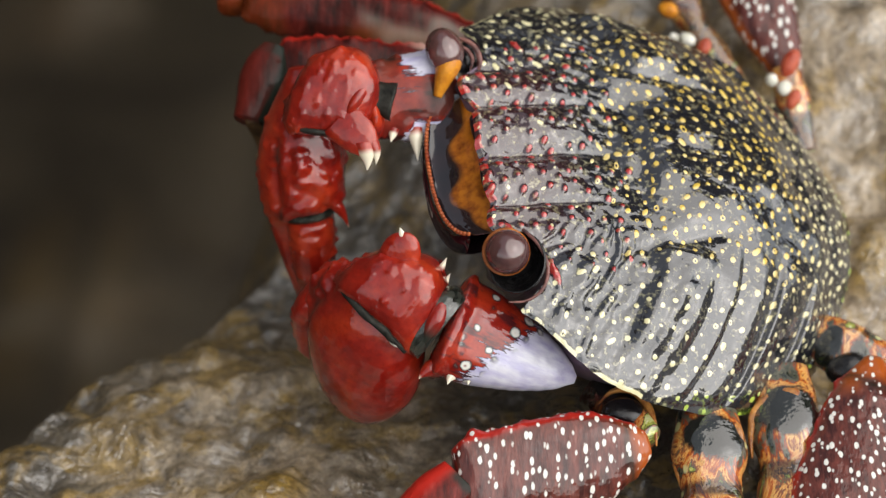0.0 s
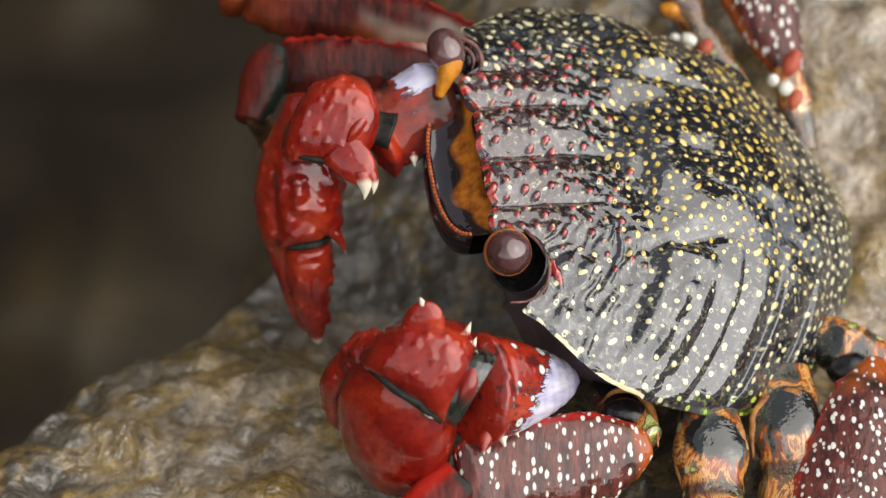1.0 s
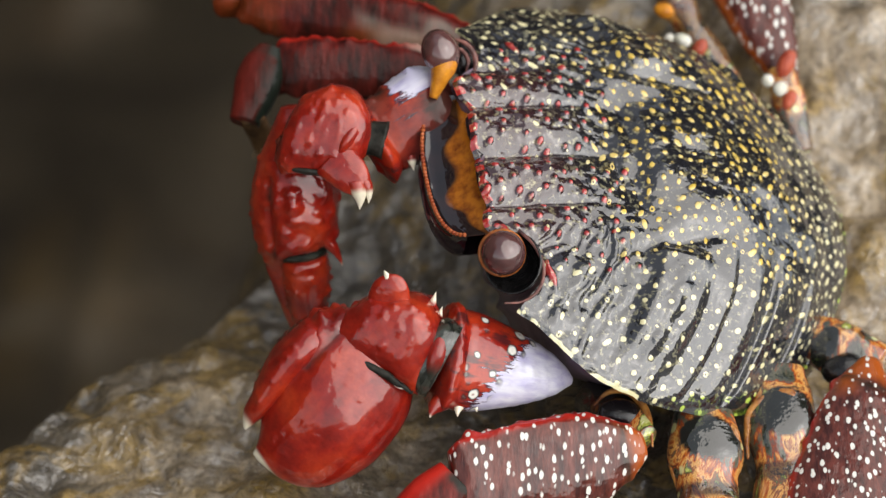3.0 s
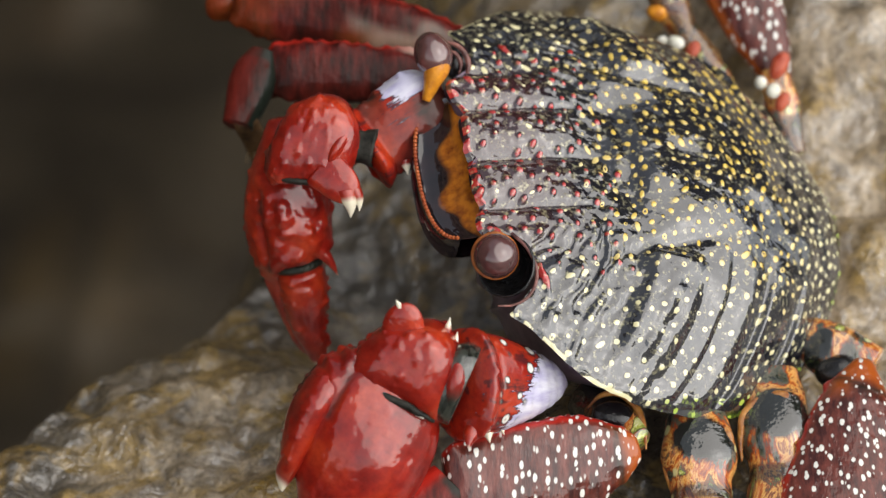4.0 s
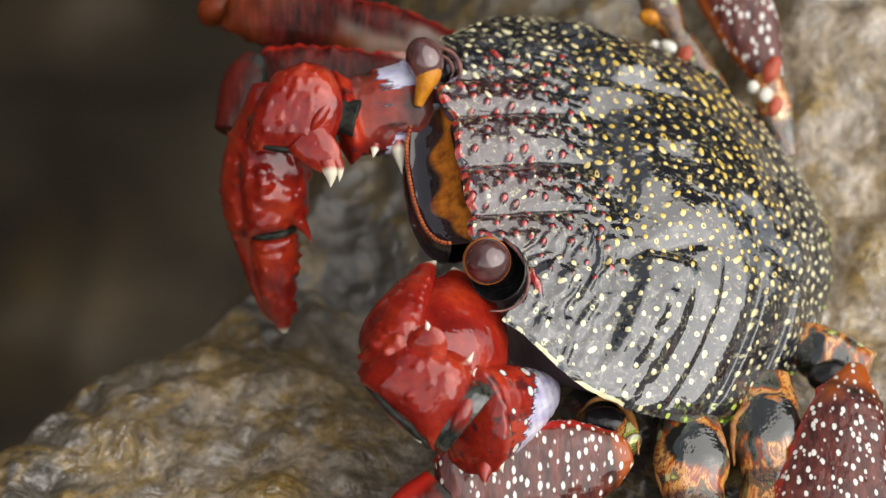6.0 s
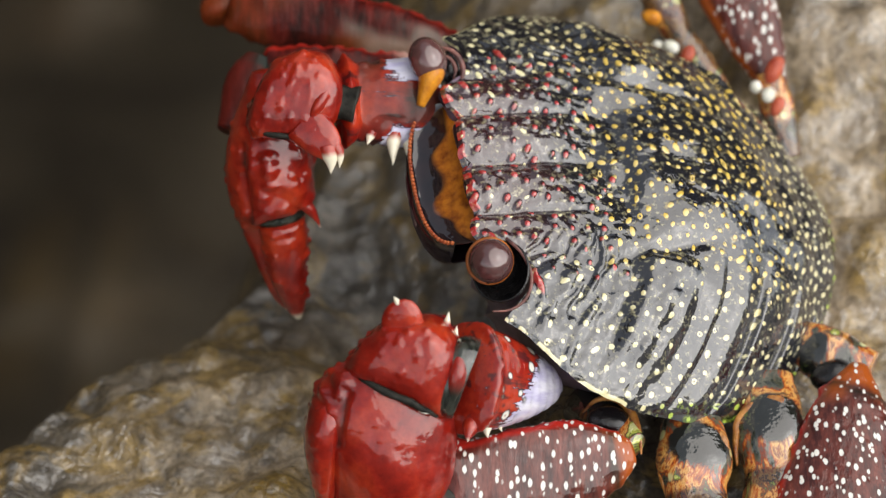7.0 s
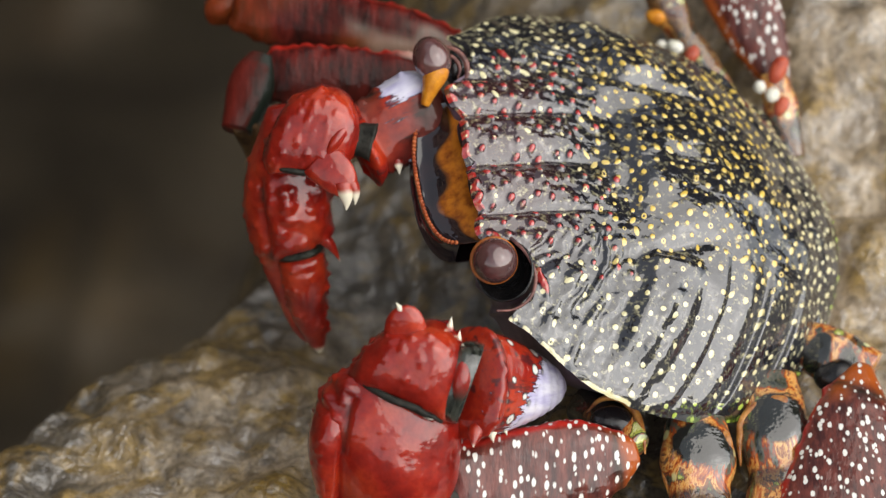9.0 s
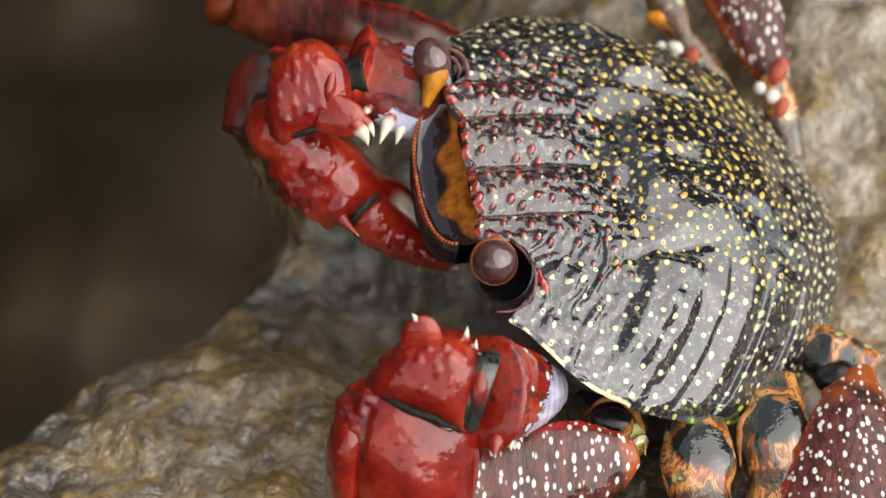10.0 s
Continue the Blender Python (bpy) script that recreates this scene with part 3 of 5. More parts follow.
    # squamous red tubercles over the front
    red = np.zeros_like(x)
    pts = []
    for _ in range(4000):
        q = np.array([rng.uniform(0.6, 3.3), rng.uniform(-2.6, 2.6)])
        if q[0] + 0.25 * abs(q[1]) < rng.uniform(0.6, 2.6) or (q[0] > 2.3 and abs(q[1]) > 1.9):
            continue
        if all(np.hypot(*(q - o)) > 0.22 for o in pts):
            pts.append(q)
    for q in pts[:125]:
        k = rng.uniform(0.7, 1.15)
        e = ((x - q[0]) / (0.052 * k)) ** 2 + ((y - q[1]) / (0.066 * k)) ** 2
        near = np.flatnonzero(e < 9)
        g = np.exp(-e[near] ** 1.4 * 0.7)
        z[near] += 0.06 * k * g
        red[near] = np.maximum(red[near], g * rng.uniform(0.6, 1.0))
    for q, al in (((2.2, 2.62), 0.24), ((2.1, -2.6), 0.16), ((2.95, 1.75), 0.12), ((3.0, -1.7), 0.12)):
        e = ((x - q[0] + 0.35 * (y - q[1])) / 0.06) ** 2 + ((y - q[1]) / al) ** 2
        g = np.exp(-e ** 1.4 * 0.7)
        z += 0.10 * g
        red = np.maximum(red, g)
    z = np.where(r > 0.985, z - 0.25 * (r - 0.985) / 0.015 * 0.3, z)
    # pale dots
    n3 = np.stack([x, y, z], -1)
    order = rng.permutation(len(x))
    area = r
    kept, centres = [], []
    cell = {}
    for k in order[:90000]:
        if rng.random() > area[k] ** 1.0:
            continue
        q = n3[k]
        gap = 0.185 + 0.06 * (q[1] > 1.9) * (q[0] > -2.0) + 0.03 * smooth(0.8, 1.6, q[0]) + 0.07 * rng.random() + 0.26 * smooth(0.9, 1.4, q[0]) * (abs(q[1]) < 2.1)
        if side[k] > 0.5 and sweep[k] < -0.6 and saw[k] > 0.22 and rng.random() < 0.9:
            continue
        c = (int(q[0] // 0.4), int(q[1] // 0.4), int(q[2] // 0.4))
        ok = True
        for i in (-1, 0, 1):
            for j in (-1, 0, 1):
                for l in (-1, 0, 1):
                    for o in cell.get((c[0] + i, c[1] + j, c[2] + l), ()):
                        if (o - q) @ (o - q) < gap * gap:
                            ok = False
        if ok:
            cell.setdefault(c, []).append(q)
            kept.append(k)
    from mathutils import kdtree
    kd = kdtree.KDTree(len(kept))
    size = rng.uniform(0.037, 0.060, len(kept)) * np.where(rng.random(len(kept)) < 0.12, 0.6, 1)
    size = size * np.where((n3[kept][:, 0] > 1.1) & (np.abs(n3[kept][:, 1]) < 2.0), 0.75, 1.0)
    tone_k = np.zeros(len(kept))
    dirs = []
    hollow = rng.random(len(kept)) < 0.12
    for i, k in enumerate(kept):
        kd.insert(n3[k], i)
        q = n3[k]
        yellow = smooth(3.6, 1.8, abs(q[1] + 0.3)) * smooth(1.9, 0.4, q[0]) * smooth(-4.0, -2.2, q[0]) * (0.7 + 0.6 * rng.random())
        tone_k[i] = np.clip(yellow, 0, 1)
        d = np.array([-0.51, -0.86 * np.sign(q[1]), 0.0])
        d += rng.normal(0, 0.25, 3)
        dirs.append((unit(d), 1.0 + rng.random() ** 2 * 1.5))
    kd.balance()
    spot = np.full(len(x), -1.0)
    tone = np.zeros(len(x))
    for i in range(len(x)):
        for co, j, dist in kd.find_n(n3[i], 2):
            if dist > 0.26:
                continue
            d, st = dirs[j]
            o = n3[i] - np.array(co)
            al = o @ d
            e = math.sqrt(max(0.0, o @ o - al * al) + (al / st) ** 2) / size[j]
            val = 1 - e
            if hollow[j] and e < 0.55:
                val = e - 0.35
            if val > spot[i]:
                spot[i], tone[i] = val, tone_k[j]
    maroon = smooth(1.2, 2.4, x + 0.2 * fbm(flat * 1.5, 3, 14)) * smooth(2.6, 1.6, ay)
    green = smooth(0.93, 1.0, r) * smooth(0.2, -1.2, x)
    edge = smooth(0.989, 0.993, r) * smooth(-0.5, 0.8, x) * smooth(3.2, 2.0, x) * smooth(2.6, 3.2, ay)
    spot = np.maximum(spot, edge * 0.5 * smooth(-0.45, -0.2, vnoise(flat * 5.0, 17)))
    redm = np.maximum(red, smooth(0.95, 0.985, r + 0.02 * vnoise(flat * 5, 29)) * smooth(2.75, 3.0, x) * smooth(2.0, 1.7, ay) * smooth(-0.5, 0.1, np.sin(y * 21)))
    n3[:, 2] += 0.012 * smooth(0.0, 0.5, spot)
    v = B(n3)
    f = grid_faces(nr, nt, True)
    return mesh_part("carapace", v, f, CARAPACE, crab, "dark glossy shell with yellow and cream dots", {"spot": spot, "tone": tone, "red": redm, "maroon": maroon, "green": green}, [list(range(nt))[::-1]])


def make_underside():
    nt = 200
    rim = outline(nt)
    z = shell_height(rim[:, 0], rim[:, 1])
    rings = []
    for k, (sc, dz) in enumerate([(0.992, -0.03), (0.97, -0.12), (0.90, -0.42), (0.79, -0.9), (0.66, -1.6), (0.5, -2.3), (0.3, -2.7), (0.01, -2.8)]):
        tuck_in = min(k, 3) * 0.045 * smooth(0.8, 2.4, rim[:, 0])
        q = np.array([0.2, 0]) + (sc - tuck_in)[:, None] * (rim - [0.2, 0])
        zz = z * max(0, 1 - k * 0.3) + dz
        rings.append(np.column_stack([q, zz]))
    v = B(np.concatenate(rings))
    f = grid_faces(len(rings), nt, True)[:, ::-1]
    return mesh_part("underside", v, f, UNDER, crab, "dark purple underside below the shell rim")


def make_front():
    n, m = 40, 90
    s = np.linspace(0, 1, n)[:, None]
    y = np.linspace(-1.62, 1.62, m)[None, :]
    arch = (1 - np.abs(y / 1.63) ** 2.3) ** 0.5
    reach = 0.30 * arch
    x = 2.98 + s * (reach + 0.34) + 0 * y
    z = 0.02 - 0.86 * (1 - (1 - s) ** 2.2) * (0.12 + 0.88 * arch) - 0.12 * s * np.abs(y / 1.62) ** 2 + 0.05 * np.exp(-((s - 1) / 0.08) ** 2) + 0.02 * vnoise(np.stack([x, y + 0 * x, 0 * x], -1) * 2.5, 2)
    top = np.stack([x, y + 0 * s, z], -1).reshape(-1, 3)
    org = smooth(0.38, 0.25, s + 0.34 * vnoise(np.stack([x, y + 0 * x, 0 * x], -1) * 1.8, 3)) + 0 * y
    bot = top - np.array([0.25, 0, 0.5])
    v = B(np.concatenate([top, bot]))
    f = grid_faces(n, m)[:, ::-1]
    fb = grid_faces(n, m) + n * m
    k = np.arange(m - 1)
    e = (n - 1) * m
    lip = np.stack([e + k, e + k + 1, e + k + 1 + n * m, e + k + n * m], -1)
    ob = mesh_part("front_plate", v, np.concatenate([f, fb, lip]), PLATE, crab, "glossy black front plate with orange patches", {"orange": np.concatenate([org.ravel(), 0 * org.ravel()])})
    # beaded rim
    vs, fs, caps, off = [], [], [], 0
    yy = np.linspace(-1.6, 1.6, 400)
    ar = (1 - np.abs(yy / 1.63) ** 2.3) ** 0.5
    px = 3.2 + 0.30 * ar + 0.12
    pz = 0.02 - 0.86 * (0.12 + 0.88 * ar) - 0.12 * (yy / 1.62) ** 2 + 0.05
    path = np.column_stack([px, yy, pz])
    arc = np.concatenate([[0], np.cumsum(np.linalg.norm(np.diff(path, axis=0), axis=1))])
    for t in np.arange(0.05, arc[-1], 0.085):
        c = np.array([np.interp(t, arc, path[:, i]) for i in range(3)])
        bv, bf, bc = ball(B(c), (0.043, 0.043, 0.043), n=8, m=10)
        vs.append(bv)
        fs.append(bf + off)
        caps += [[i + off for i in c2] for c2 in bc]
        off += len(bv)
    mesh_part("beaded_rim", np.concatenate(vs), np.concatenate(fs), BEAD, ob, "row of small orange beads")


def tube(points, radius, around=10, closed=False, rings=80):
    p = np.asarray(points, float)
    if closed:
        p = np.concatenate([p, p[:1]])
    s = np.concatenate([[0], np.cumsum(np.linalg.norm(np.diff(p, axis=0), axis=1))])
    q = spline(np.column_stack([s, p]), np.linspace(0, s[-1], rings))
    tg = unit(np.gradient(q, axis=0))
    ref = np.array([0.2, 0.3, 0.93])
    a = unit(np.cross(tg, ref))
    b = np.cross(tg, a)
    rad = radius if np.ndim(radius) else np.full(rings, radius)
    th = np.linspace(0, 2 * math.pi, around, endpoint=False)
    v = q[:, None] + rad[:, None, None] * (np.cos(th)[None, :, None] * a[:, None] + np.sin(th)[None, :, None] * b[:, None])
    return v.reshape(-1, 3), grid_faces(rings, around, True), [list(range(around))[::-1], list(range((rings - 1) * around, rings * around))]


def make_eyes():
    # the eye turned to the camera, in its black socket
    c = V(898, 446, 3.25)
    v, f, caps = ball(c, (0.40, 0.40, 0.40))
    eye = mesh_part("eye", v, f, LENS, crab, "glossy brown-violet eye", caps=caps)
    rr = np.concatenate([np.linspace(0.02, 1, 14), np.linspace(1.03, 0.02, 10)])[:, None]
    ph = np.linspace(0, 2 * math.pi, 40, endpoint=False)[None, :]
    deep = np.concatenate([-0.5 * (1 - np.linspace(0.02, 1, 14) ** 2), -0.06 - 0.55 * (1 - np.linspace(1.0, 0.02, 10) ** 2)])[:, None]
    v = np.stack([0.54 * rr * np.cos(ph), 0.55 * rr * np.sin(ph), deep + 0 * ph], -1).reshape(-1, 3)
    turn = np.array(Matrix.Rotation(radians(-24), 3, "Y") @ Matrix.Rotation(radians(-8), 3, "X"))
    v = v @ turn.T + V(914, 464, 3.12)
    mesh_part("eye_socket", v, grid_faces(24, 40, True), BLACK, crab, "wet black eye socket")
    v, f, caps, *_ = limb(V(925, 470, 2.5), V(896, 450, 3.1), (0, 1, 0), [(0, 0.3, 0.3), (0.6, 0.36, 0.36), (1, 0.38, 0.38)], 12, 20, 2)
    mesh_part("eyestalk", v, f, BLACK, crab, caps=caps)
    ring = [V(x, y, w) for x, y, w in ((925, 406, 3.1), (952, 432, 3.2), (970, 478, 3.2), (957, 516, 3.3), (930, 533, 3.35), (900, 535, 3.4))]
    turned = [c + np.array([0.40 * math.cos(a) - 0.02, 0.40 * math.sin(a), -0.10]) for a in np.linspace(0, 2 * math.pi, 24, endpoint=False)]
    v, f, _ = tube(turned, 0.035, closed=True)
    mesh_part("eye_ring", v, f, EYERING, eye, "thin orange-brown ring")
    v, f, caps = tube(ring, 0.034 - 0.014 * smooth(0.5, 1.0, np.linspace(0, 1, 80)))
    mesh_part("socket_rim", v, f, RIM, crab, "thin reddish socket rim", caps=caps)
    # the other eye, on its orange stalk
    c = V(787, 90, 0.9)
    v, f, caps = ball(c, (0.35, 0.43, 0.38), np.array([[0.94, -0.34, 0], [0.34, 0.94, 0], [0, 0, 1]]))
    mesh_part("eye", v, f, LENS, crab, "glossy brown-violet eye", caps=caps)
    v, f, caps, *_ = limb(V(774, 172, 0.9), V(800, 95, 0.95), (1, 0.2, 0), [(0, 0.08, 0.1), (0.35, 0.15, 0.2), (0.8, 0.24, 0.28), (1, 0.2, 0.25)], 24, 24, 2)
    mesh_part("eyestalk", v, f, STALK, crab, "bright orange eyestalk", caps=caps)
    v, f, caps = ball(V(828, 104, 0.1), (0.24, 0.34, 0.3))
    far_socket = mesh_part("eye_socket", v, f, BLACK, crab, "wet black eye socket", caps=caps)
    for pts, rad in ((((806, 66), (832, 76), (848, 100), (846, 126), (834, 142)), 0.045), (((812, 80), (828, 90), (836, 106), (832, 126)), 0.03)):
        v, f, caps = tube([V(x, y, 0.42) for x, y in pts], 0.012 + rad * np.sin(math.pi * np.linspace(0, 1, 80)), 10)
        mesh_part("socket_rim", v, f, RIM, far_socket, "thin reddish socket rim", caps=caps)


make_carapace()
make_underside()
make_front()
make_eyes()


# ---- walking legs ----
def leg_piece(name, p0, p1, side, prof, material, parent=None, label="", attrs=None, wart=0, seed=1, rings=60, around=48, power=2.4):
    v, f, caps, s, c, n = limb(p0, p1, side, prof, rings, around, power)
    rng = np.random.default_rng(seed)
    v = v + normals(v, f) * (0.02 * vnoise(v * 3.0, seed))[:, None]
    if wart:
        v = warts(v, f, np.abs(c) > 0.9, wart, 0.08, 0.05, rng)
    at = attrs(s, c, n, v) if attrs else {}
    return mesh_part(name, v, f, material, parent or crab, label, at, caps)


def edges(s, c, n, v):
    return {"dots": np.ones_like(s), "red": smooth(0.86, 0.97, c) * 0.9, "orange": smooth(0.2, 0.05, s + 0.08 * vnoise(v * 2.4, 4)), "dark": 0.8 * np.exp(-((s - 0.115 + 0.03 * vnoise(v * 2, 7)) / 0.018) ** 2)}


def make_legs():
    plate = [(0, 0.22, 0.18), (0.06, 0.42, 0.26), (0.2, 0.72, 0.34), (0.45, 0.88, 0.36), (0.8, 0.86, 0.34), (0.96, 0.80, 0.28), (1, 0.68, 0.2)]
    # foreleg beside the claw
    a, b = V(1146, 788, 2.2), V(812, 862, 3.1)
    leg_piece("leg_merus", a, b, (-0.15, 1, 0.1), plate, LEG, label="maroon leg plate with white dots", attrs=edges, wart=40, seed=3)
    leg_piece("leg_joint", V(1060, 700, 0.9), V(1150, 775, 2.2), (0.5, 0.6, 0), [(0, 0.45, 0.4), (0.6, 0.42, 0.35), (1, 0.25, 0.2)], COXA, seed=4, attrs=lambda s, c, n, v: {"dark": 0.95 * smooth(0.75, 0.45, s + 0.3 * vnoise(v * 2.5, 8))})
    leg_piece("leg_carpus", V(815, 845, 3.1), V(700, 960, 3.3), (-0.5, 0.6, 0), [(0, 0.4, 0.25), (0.3, 0.52, 0.35), (1, 0.45, 0.3)], FAR_LEG, seed=5, attrs=lambda s, c, n, v: {"dark": smooth(0.14, 0.04, s) * 0.9, "red": smooth(0.2, 0.8, c)})
    leg_piece("leg_tip", V(700, 960, 3.3), V(520, 1150, 0.5), (-0.5, 0.6, 0), [(0, 0.45, 0.3), (0.6, 0.35, 0.25), (1, 0.08, 0.06)], FAR_LEG, seed=6)
    # second and third legs, seen at their bases
    def base(s, c, n, v):
        k = vnoise(v * 1.7, 9)
        cap = smooth(1.15, 0.95, ((s - 0.30) / 0.15) ** 2 + ((c + 0.1) / 0.8) ** 2 + 0.25 * k)
        return {"dark": np.maximum(cap, 0.8 * smooth(0.56, 0.6, s) * smooth(0.7, 0.66, s)), "dots": smooth(0.5, 0.9, np.abs(c)) * (1 - cap)}
    leg_piece("leg_base", V(1250, 715, 1.2), V(1265, 980, 2.6), (-1, 0, 0), [(0, 0.5, 0.4), (0.2, 0.64, 0.55), (0.42, 0.68, 0.55), (0.5, 0.58, 0.45), (0.8, 0.64, 0.5), (1, 0.6, 0.5)], COXA, seed=7, attrs=base, label="orange and black leg base")
    leg_piece("leg_base", V(1385, 660, 0.4), V(1400, 960, 2.2), (-1, -0.2, 0), [(0, 0.5, 0.4), (0.2, 0.62, 0.55), (0.42, 0.64, 0.55), (0.5, 0.54, 0.45), (0.8, 0.6, 0.5), (1, 0.55, 0.5)], COXA, seed=8, attrs=base, label="orange and black leg base")
    leg_piece("leg_base", V(1440, 590, -0.6), V(1560, 655, -0.2), (0.3, 1, 0), [(0, 0.4, 0.4), (0.4, 0.55, 0.5), (1, 0.5, 0.4)], COXA, seed=9, attrs=base, label="orange and black leg base")
    leg_piece("leg_merus", V(1545, 640, 0.6), V(1470, 1060, 3.2), (-1, -0.1, 0.1), [(0, 0.2, 0.2), (0.1, 0.5, 0.3), (0.4, 0.92, 0.4), (0.8, 1.0, 0.4), (1, 0.8, 0.3)], LEG, seed=10, attrs=edges, label="maroon leg plate with white dots", wart=40)
    for dx, dy, dw, k in ((0, 0, 0, 1.0), (128, -50, -0.55, 0.95)):
        arc = [V(1262 + dx + k * x, 795 + dy + k * y, w + dw - 0.26) for x, y, w in ((-62, 70, 2.15), (-66, 20, 2.1), (-52, -26, 1.98), (-8, -50, 1.9), (34, -36, 2.0), (50, 6, 2.1), (46, 44, 2.2))]
        v, f, caps = tube(arc, 0.02 + 0.09 * np.sin(math.pi * np.linspace(0, 1, 80)) ** 0.7 * (0.7 + 0.5 * smooth(0.4, 0.8, np.linspace(0, 1, 80))), 14)
        v = v + 0.05 * vnoise(v * 3.0, 12)[:, None]
        mesh_part("joint_ridge", v, f, RIDGE, crab, "orange and cream ridge over the joint", caps=caps)
    v, f, caps = tube([V(x, y, w) for x, y, w in ((1058, 716, 1.7), (1082, 694, 1.75), (1112, 690, 1.8), (1142, 712, 1.9), (1158, 752, 2.1), (1162, 790, 2.2))], 0.015 + 0.06 * np.sin(math.pi * np.linspace(0, 1, 80)), 12)
    mesh_part("joint_ridge", v, f, RIDGE, crab, "orange and cream ridge over the joint", caps=caps)
    for p0, rad in ((V(1104, 735, 1.9), (0.42, 0.32, 0.3)), (V(1500, 655, 0.05), (0.45, 0.34, 0.3))):
        v, f, caps = ball(p0, rad)
        v = v + 0.05 * vnoise(v * 2.2, 6)[:, None] * unit(v - p0)
        mesh_part("joint_cap", v, f, BLACK, crab, "glossy black joint cap", caps=caps)
    # legs of the other flank
    leg_piece("leg_merus", V(850, 72, -2.2), V(435, -8, -2.8), (0.1, 1, 0), [(0, 0.2, 0.2), (0.15, 0.42, 0.3), (0.7, 0.56, 0.3), (0.94, 0.5, 0.27), (0.985, 0.36, 0.2), (1, 0.15, 0.1)], FAR_LEG, seed=11, wart=60, label="dark red leg plate with orange end",
              attrs=lambda s, c, n, v: {"orange": np.maximum(0.22 * smooth(0.72, 0.9, s + 0.1 * vnoise(v * 1.8, 2)), 0.7 * smooth(0.1, -0.5, c) * smooth(0.6, 0.4, s)), "red": 0.6 * smooth(0.93, 0.99, c), "dark": 0.3 * smooth(0.8, 0.45, c + 0.3 * vnoise(v * 1.5, 5)) * smooth(0.1, 0.25, s) * smooth(0.9, 0.7, s), "mark": 0.22 * smooth(0.5, 0.0, c + 0.5 * vnoise(v * 2.4, 4)) * smooth(0.5, 0.3, s + 0.15 * vnoise(v * 2, 3)), "dots": 0 * s})
    leg_piece("leg_merus", V(800, 128, -1.4), V(474, 118, -1.5), (0, 1, 0), [(0, 0.3, 0.2), (0.3, 0.48, 0.25), (0.9, 0.46, 0.25), (1, 0.32, 0.2)], FAR_LEG, seed=12, wart=60, label="dark red leg plate with a beaded edge",
              attrs=lambda s, c, n, v: {"red": 0.7 * smooth(0.94, 0.99, c), "dark": 0.3 * smooth(0.85, 0.3, c + 0.3 * vnoise(v * 1.5, 6)), "mark": 0.5 * smooth(0.9, 0.98, c) * smooth(0.3, 0.1, s), "dots": 0 * s})
    leg_piece("leg_carpus", V(486, 85, -1.5), V(440, 215, -1.0), (1, 0.2, 0), [(0, 0.25, 0.25), (0.3, 0.42, 0.35), (1, 0.3, 0.25)], FAR_LEG, seed=13, attrs=lambda s, c, n, v: {"dark": np.minimum(1, 0.5 + smooth(0.2, 0.05, s) + smooth(0.6, 0.9, c)), "red": smooth(0.5, -0.5, c) * 0.15, "dots": 0 * s})
    tip = leg_piece("leg_tip", V(452, 200, -1.0), V(548, 415, -4.6), (1, 0.2, 0), [(0, 0.25, 0.2), (0.6, 0.18, 0.15), (1, 0.05, 0.05)], TIP, seed=14, label="brown hairy leg tip")
    rng = np.random.default_rng(88)
    vs, fs, off = [], [], 0
    for k in range(150):
        q = rng.random()
        p0 = V(468 + 78 * q, 245 + 130 * q, -1.6 - 2.6 * q) + rng.normal(0, 0.06, 3)
        d = np.array([-0.15 + 0.5 * rng.random(), -0.85, -0.1]) * rng.uniform(0.25, 0.62) + rng.normal(0, 0.06, 3)
        hv, hf, _ = tube([p0, p0 + 0.5 * d + rng.normal(0, 0.03, 3), p0 + d], np.linspace(0.014, 0.003, 7), 5, rings=7)
        vs.append(hv)
        fs.append(hf + off)
        off += len(hv)
    mesh_part("hair_fringe", np.concatenate(vs), np.concatenate(fs), HAIR, tip, "pale brown bristles")
    leg_piece("leg_tip", V(420, 5, -2.8), V(430, -170, -7), (1, 0.2, 0), [(0, 0.4, 0.3), (0.6, 0.3, 0.25), (1, 0.1, 0.1)], FAR_LEG, seed=15, attrs=lambda s, c, n, v: {"orange": smooth(0.4, 0.1, s) * 0.3, "dots": 0 * s})
    for x, y, w, r, flat_, mat, lab in ((1192, 68, -3.0, 0.11, 0.8, PEARL, "white knob"), (1216, 70, -2.9, 0.17, 0.8, PEARL, "white knob"), (1246, 84, -2.9, 0.13, 1.5, EMBER, "orange knob"), (1182, 18, -3.2, 0.2, 0.8, STALK, "orange knob"), (1366, 142, -2.9, 0.13, 1.0, PEARL, "white knob"), (1388, 156, -2.8, 0.14, 1.1, PEARL, "white knob"), (1404, 176, -2.8, 0.13, 1.6, EMBER, "orange knob"), (1398, 112, -3.0, 0.17, 1.7, EMBER, "red-orange joint patch")):
        v, f, caps = ball(V(x, y, w), (r, r * flat_, r * 0.8), np.array([[0.9, 0.43, 0], [-0.43, 0.9, 0], [0, 0, 1.0]]), n=14, m=18)
        mesh_part("knob", v + 0.02 * vnoise(v * 4, 3)[:, None], f, mat, crab, lab, caps=caps)
    leg_piece("leg_merus", V(1402, 150, -3.4), V(1290, -130, -4.2), (-1, -0.3, 0), [(0, 0.2, 0.2), (0.12, 0.36, 0.3), (0.5, 0.68, 0.36), (1, 0.8, 0.32)], LEG, seed=16, attrs=lambda s, c, n, v: {"dots": 0 * s + 1, "orange": smooth(0.7, 0.9, c)}, label="maroon leg plate with white dots")
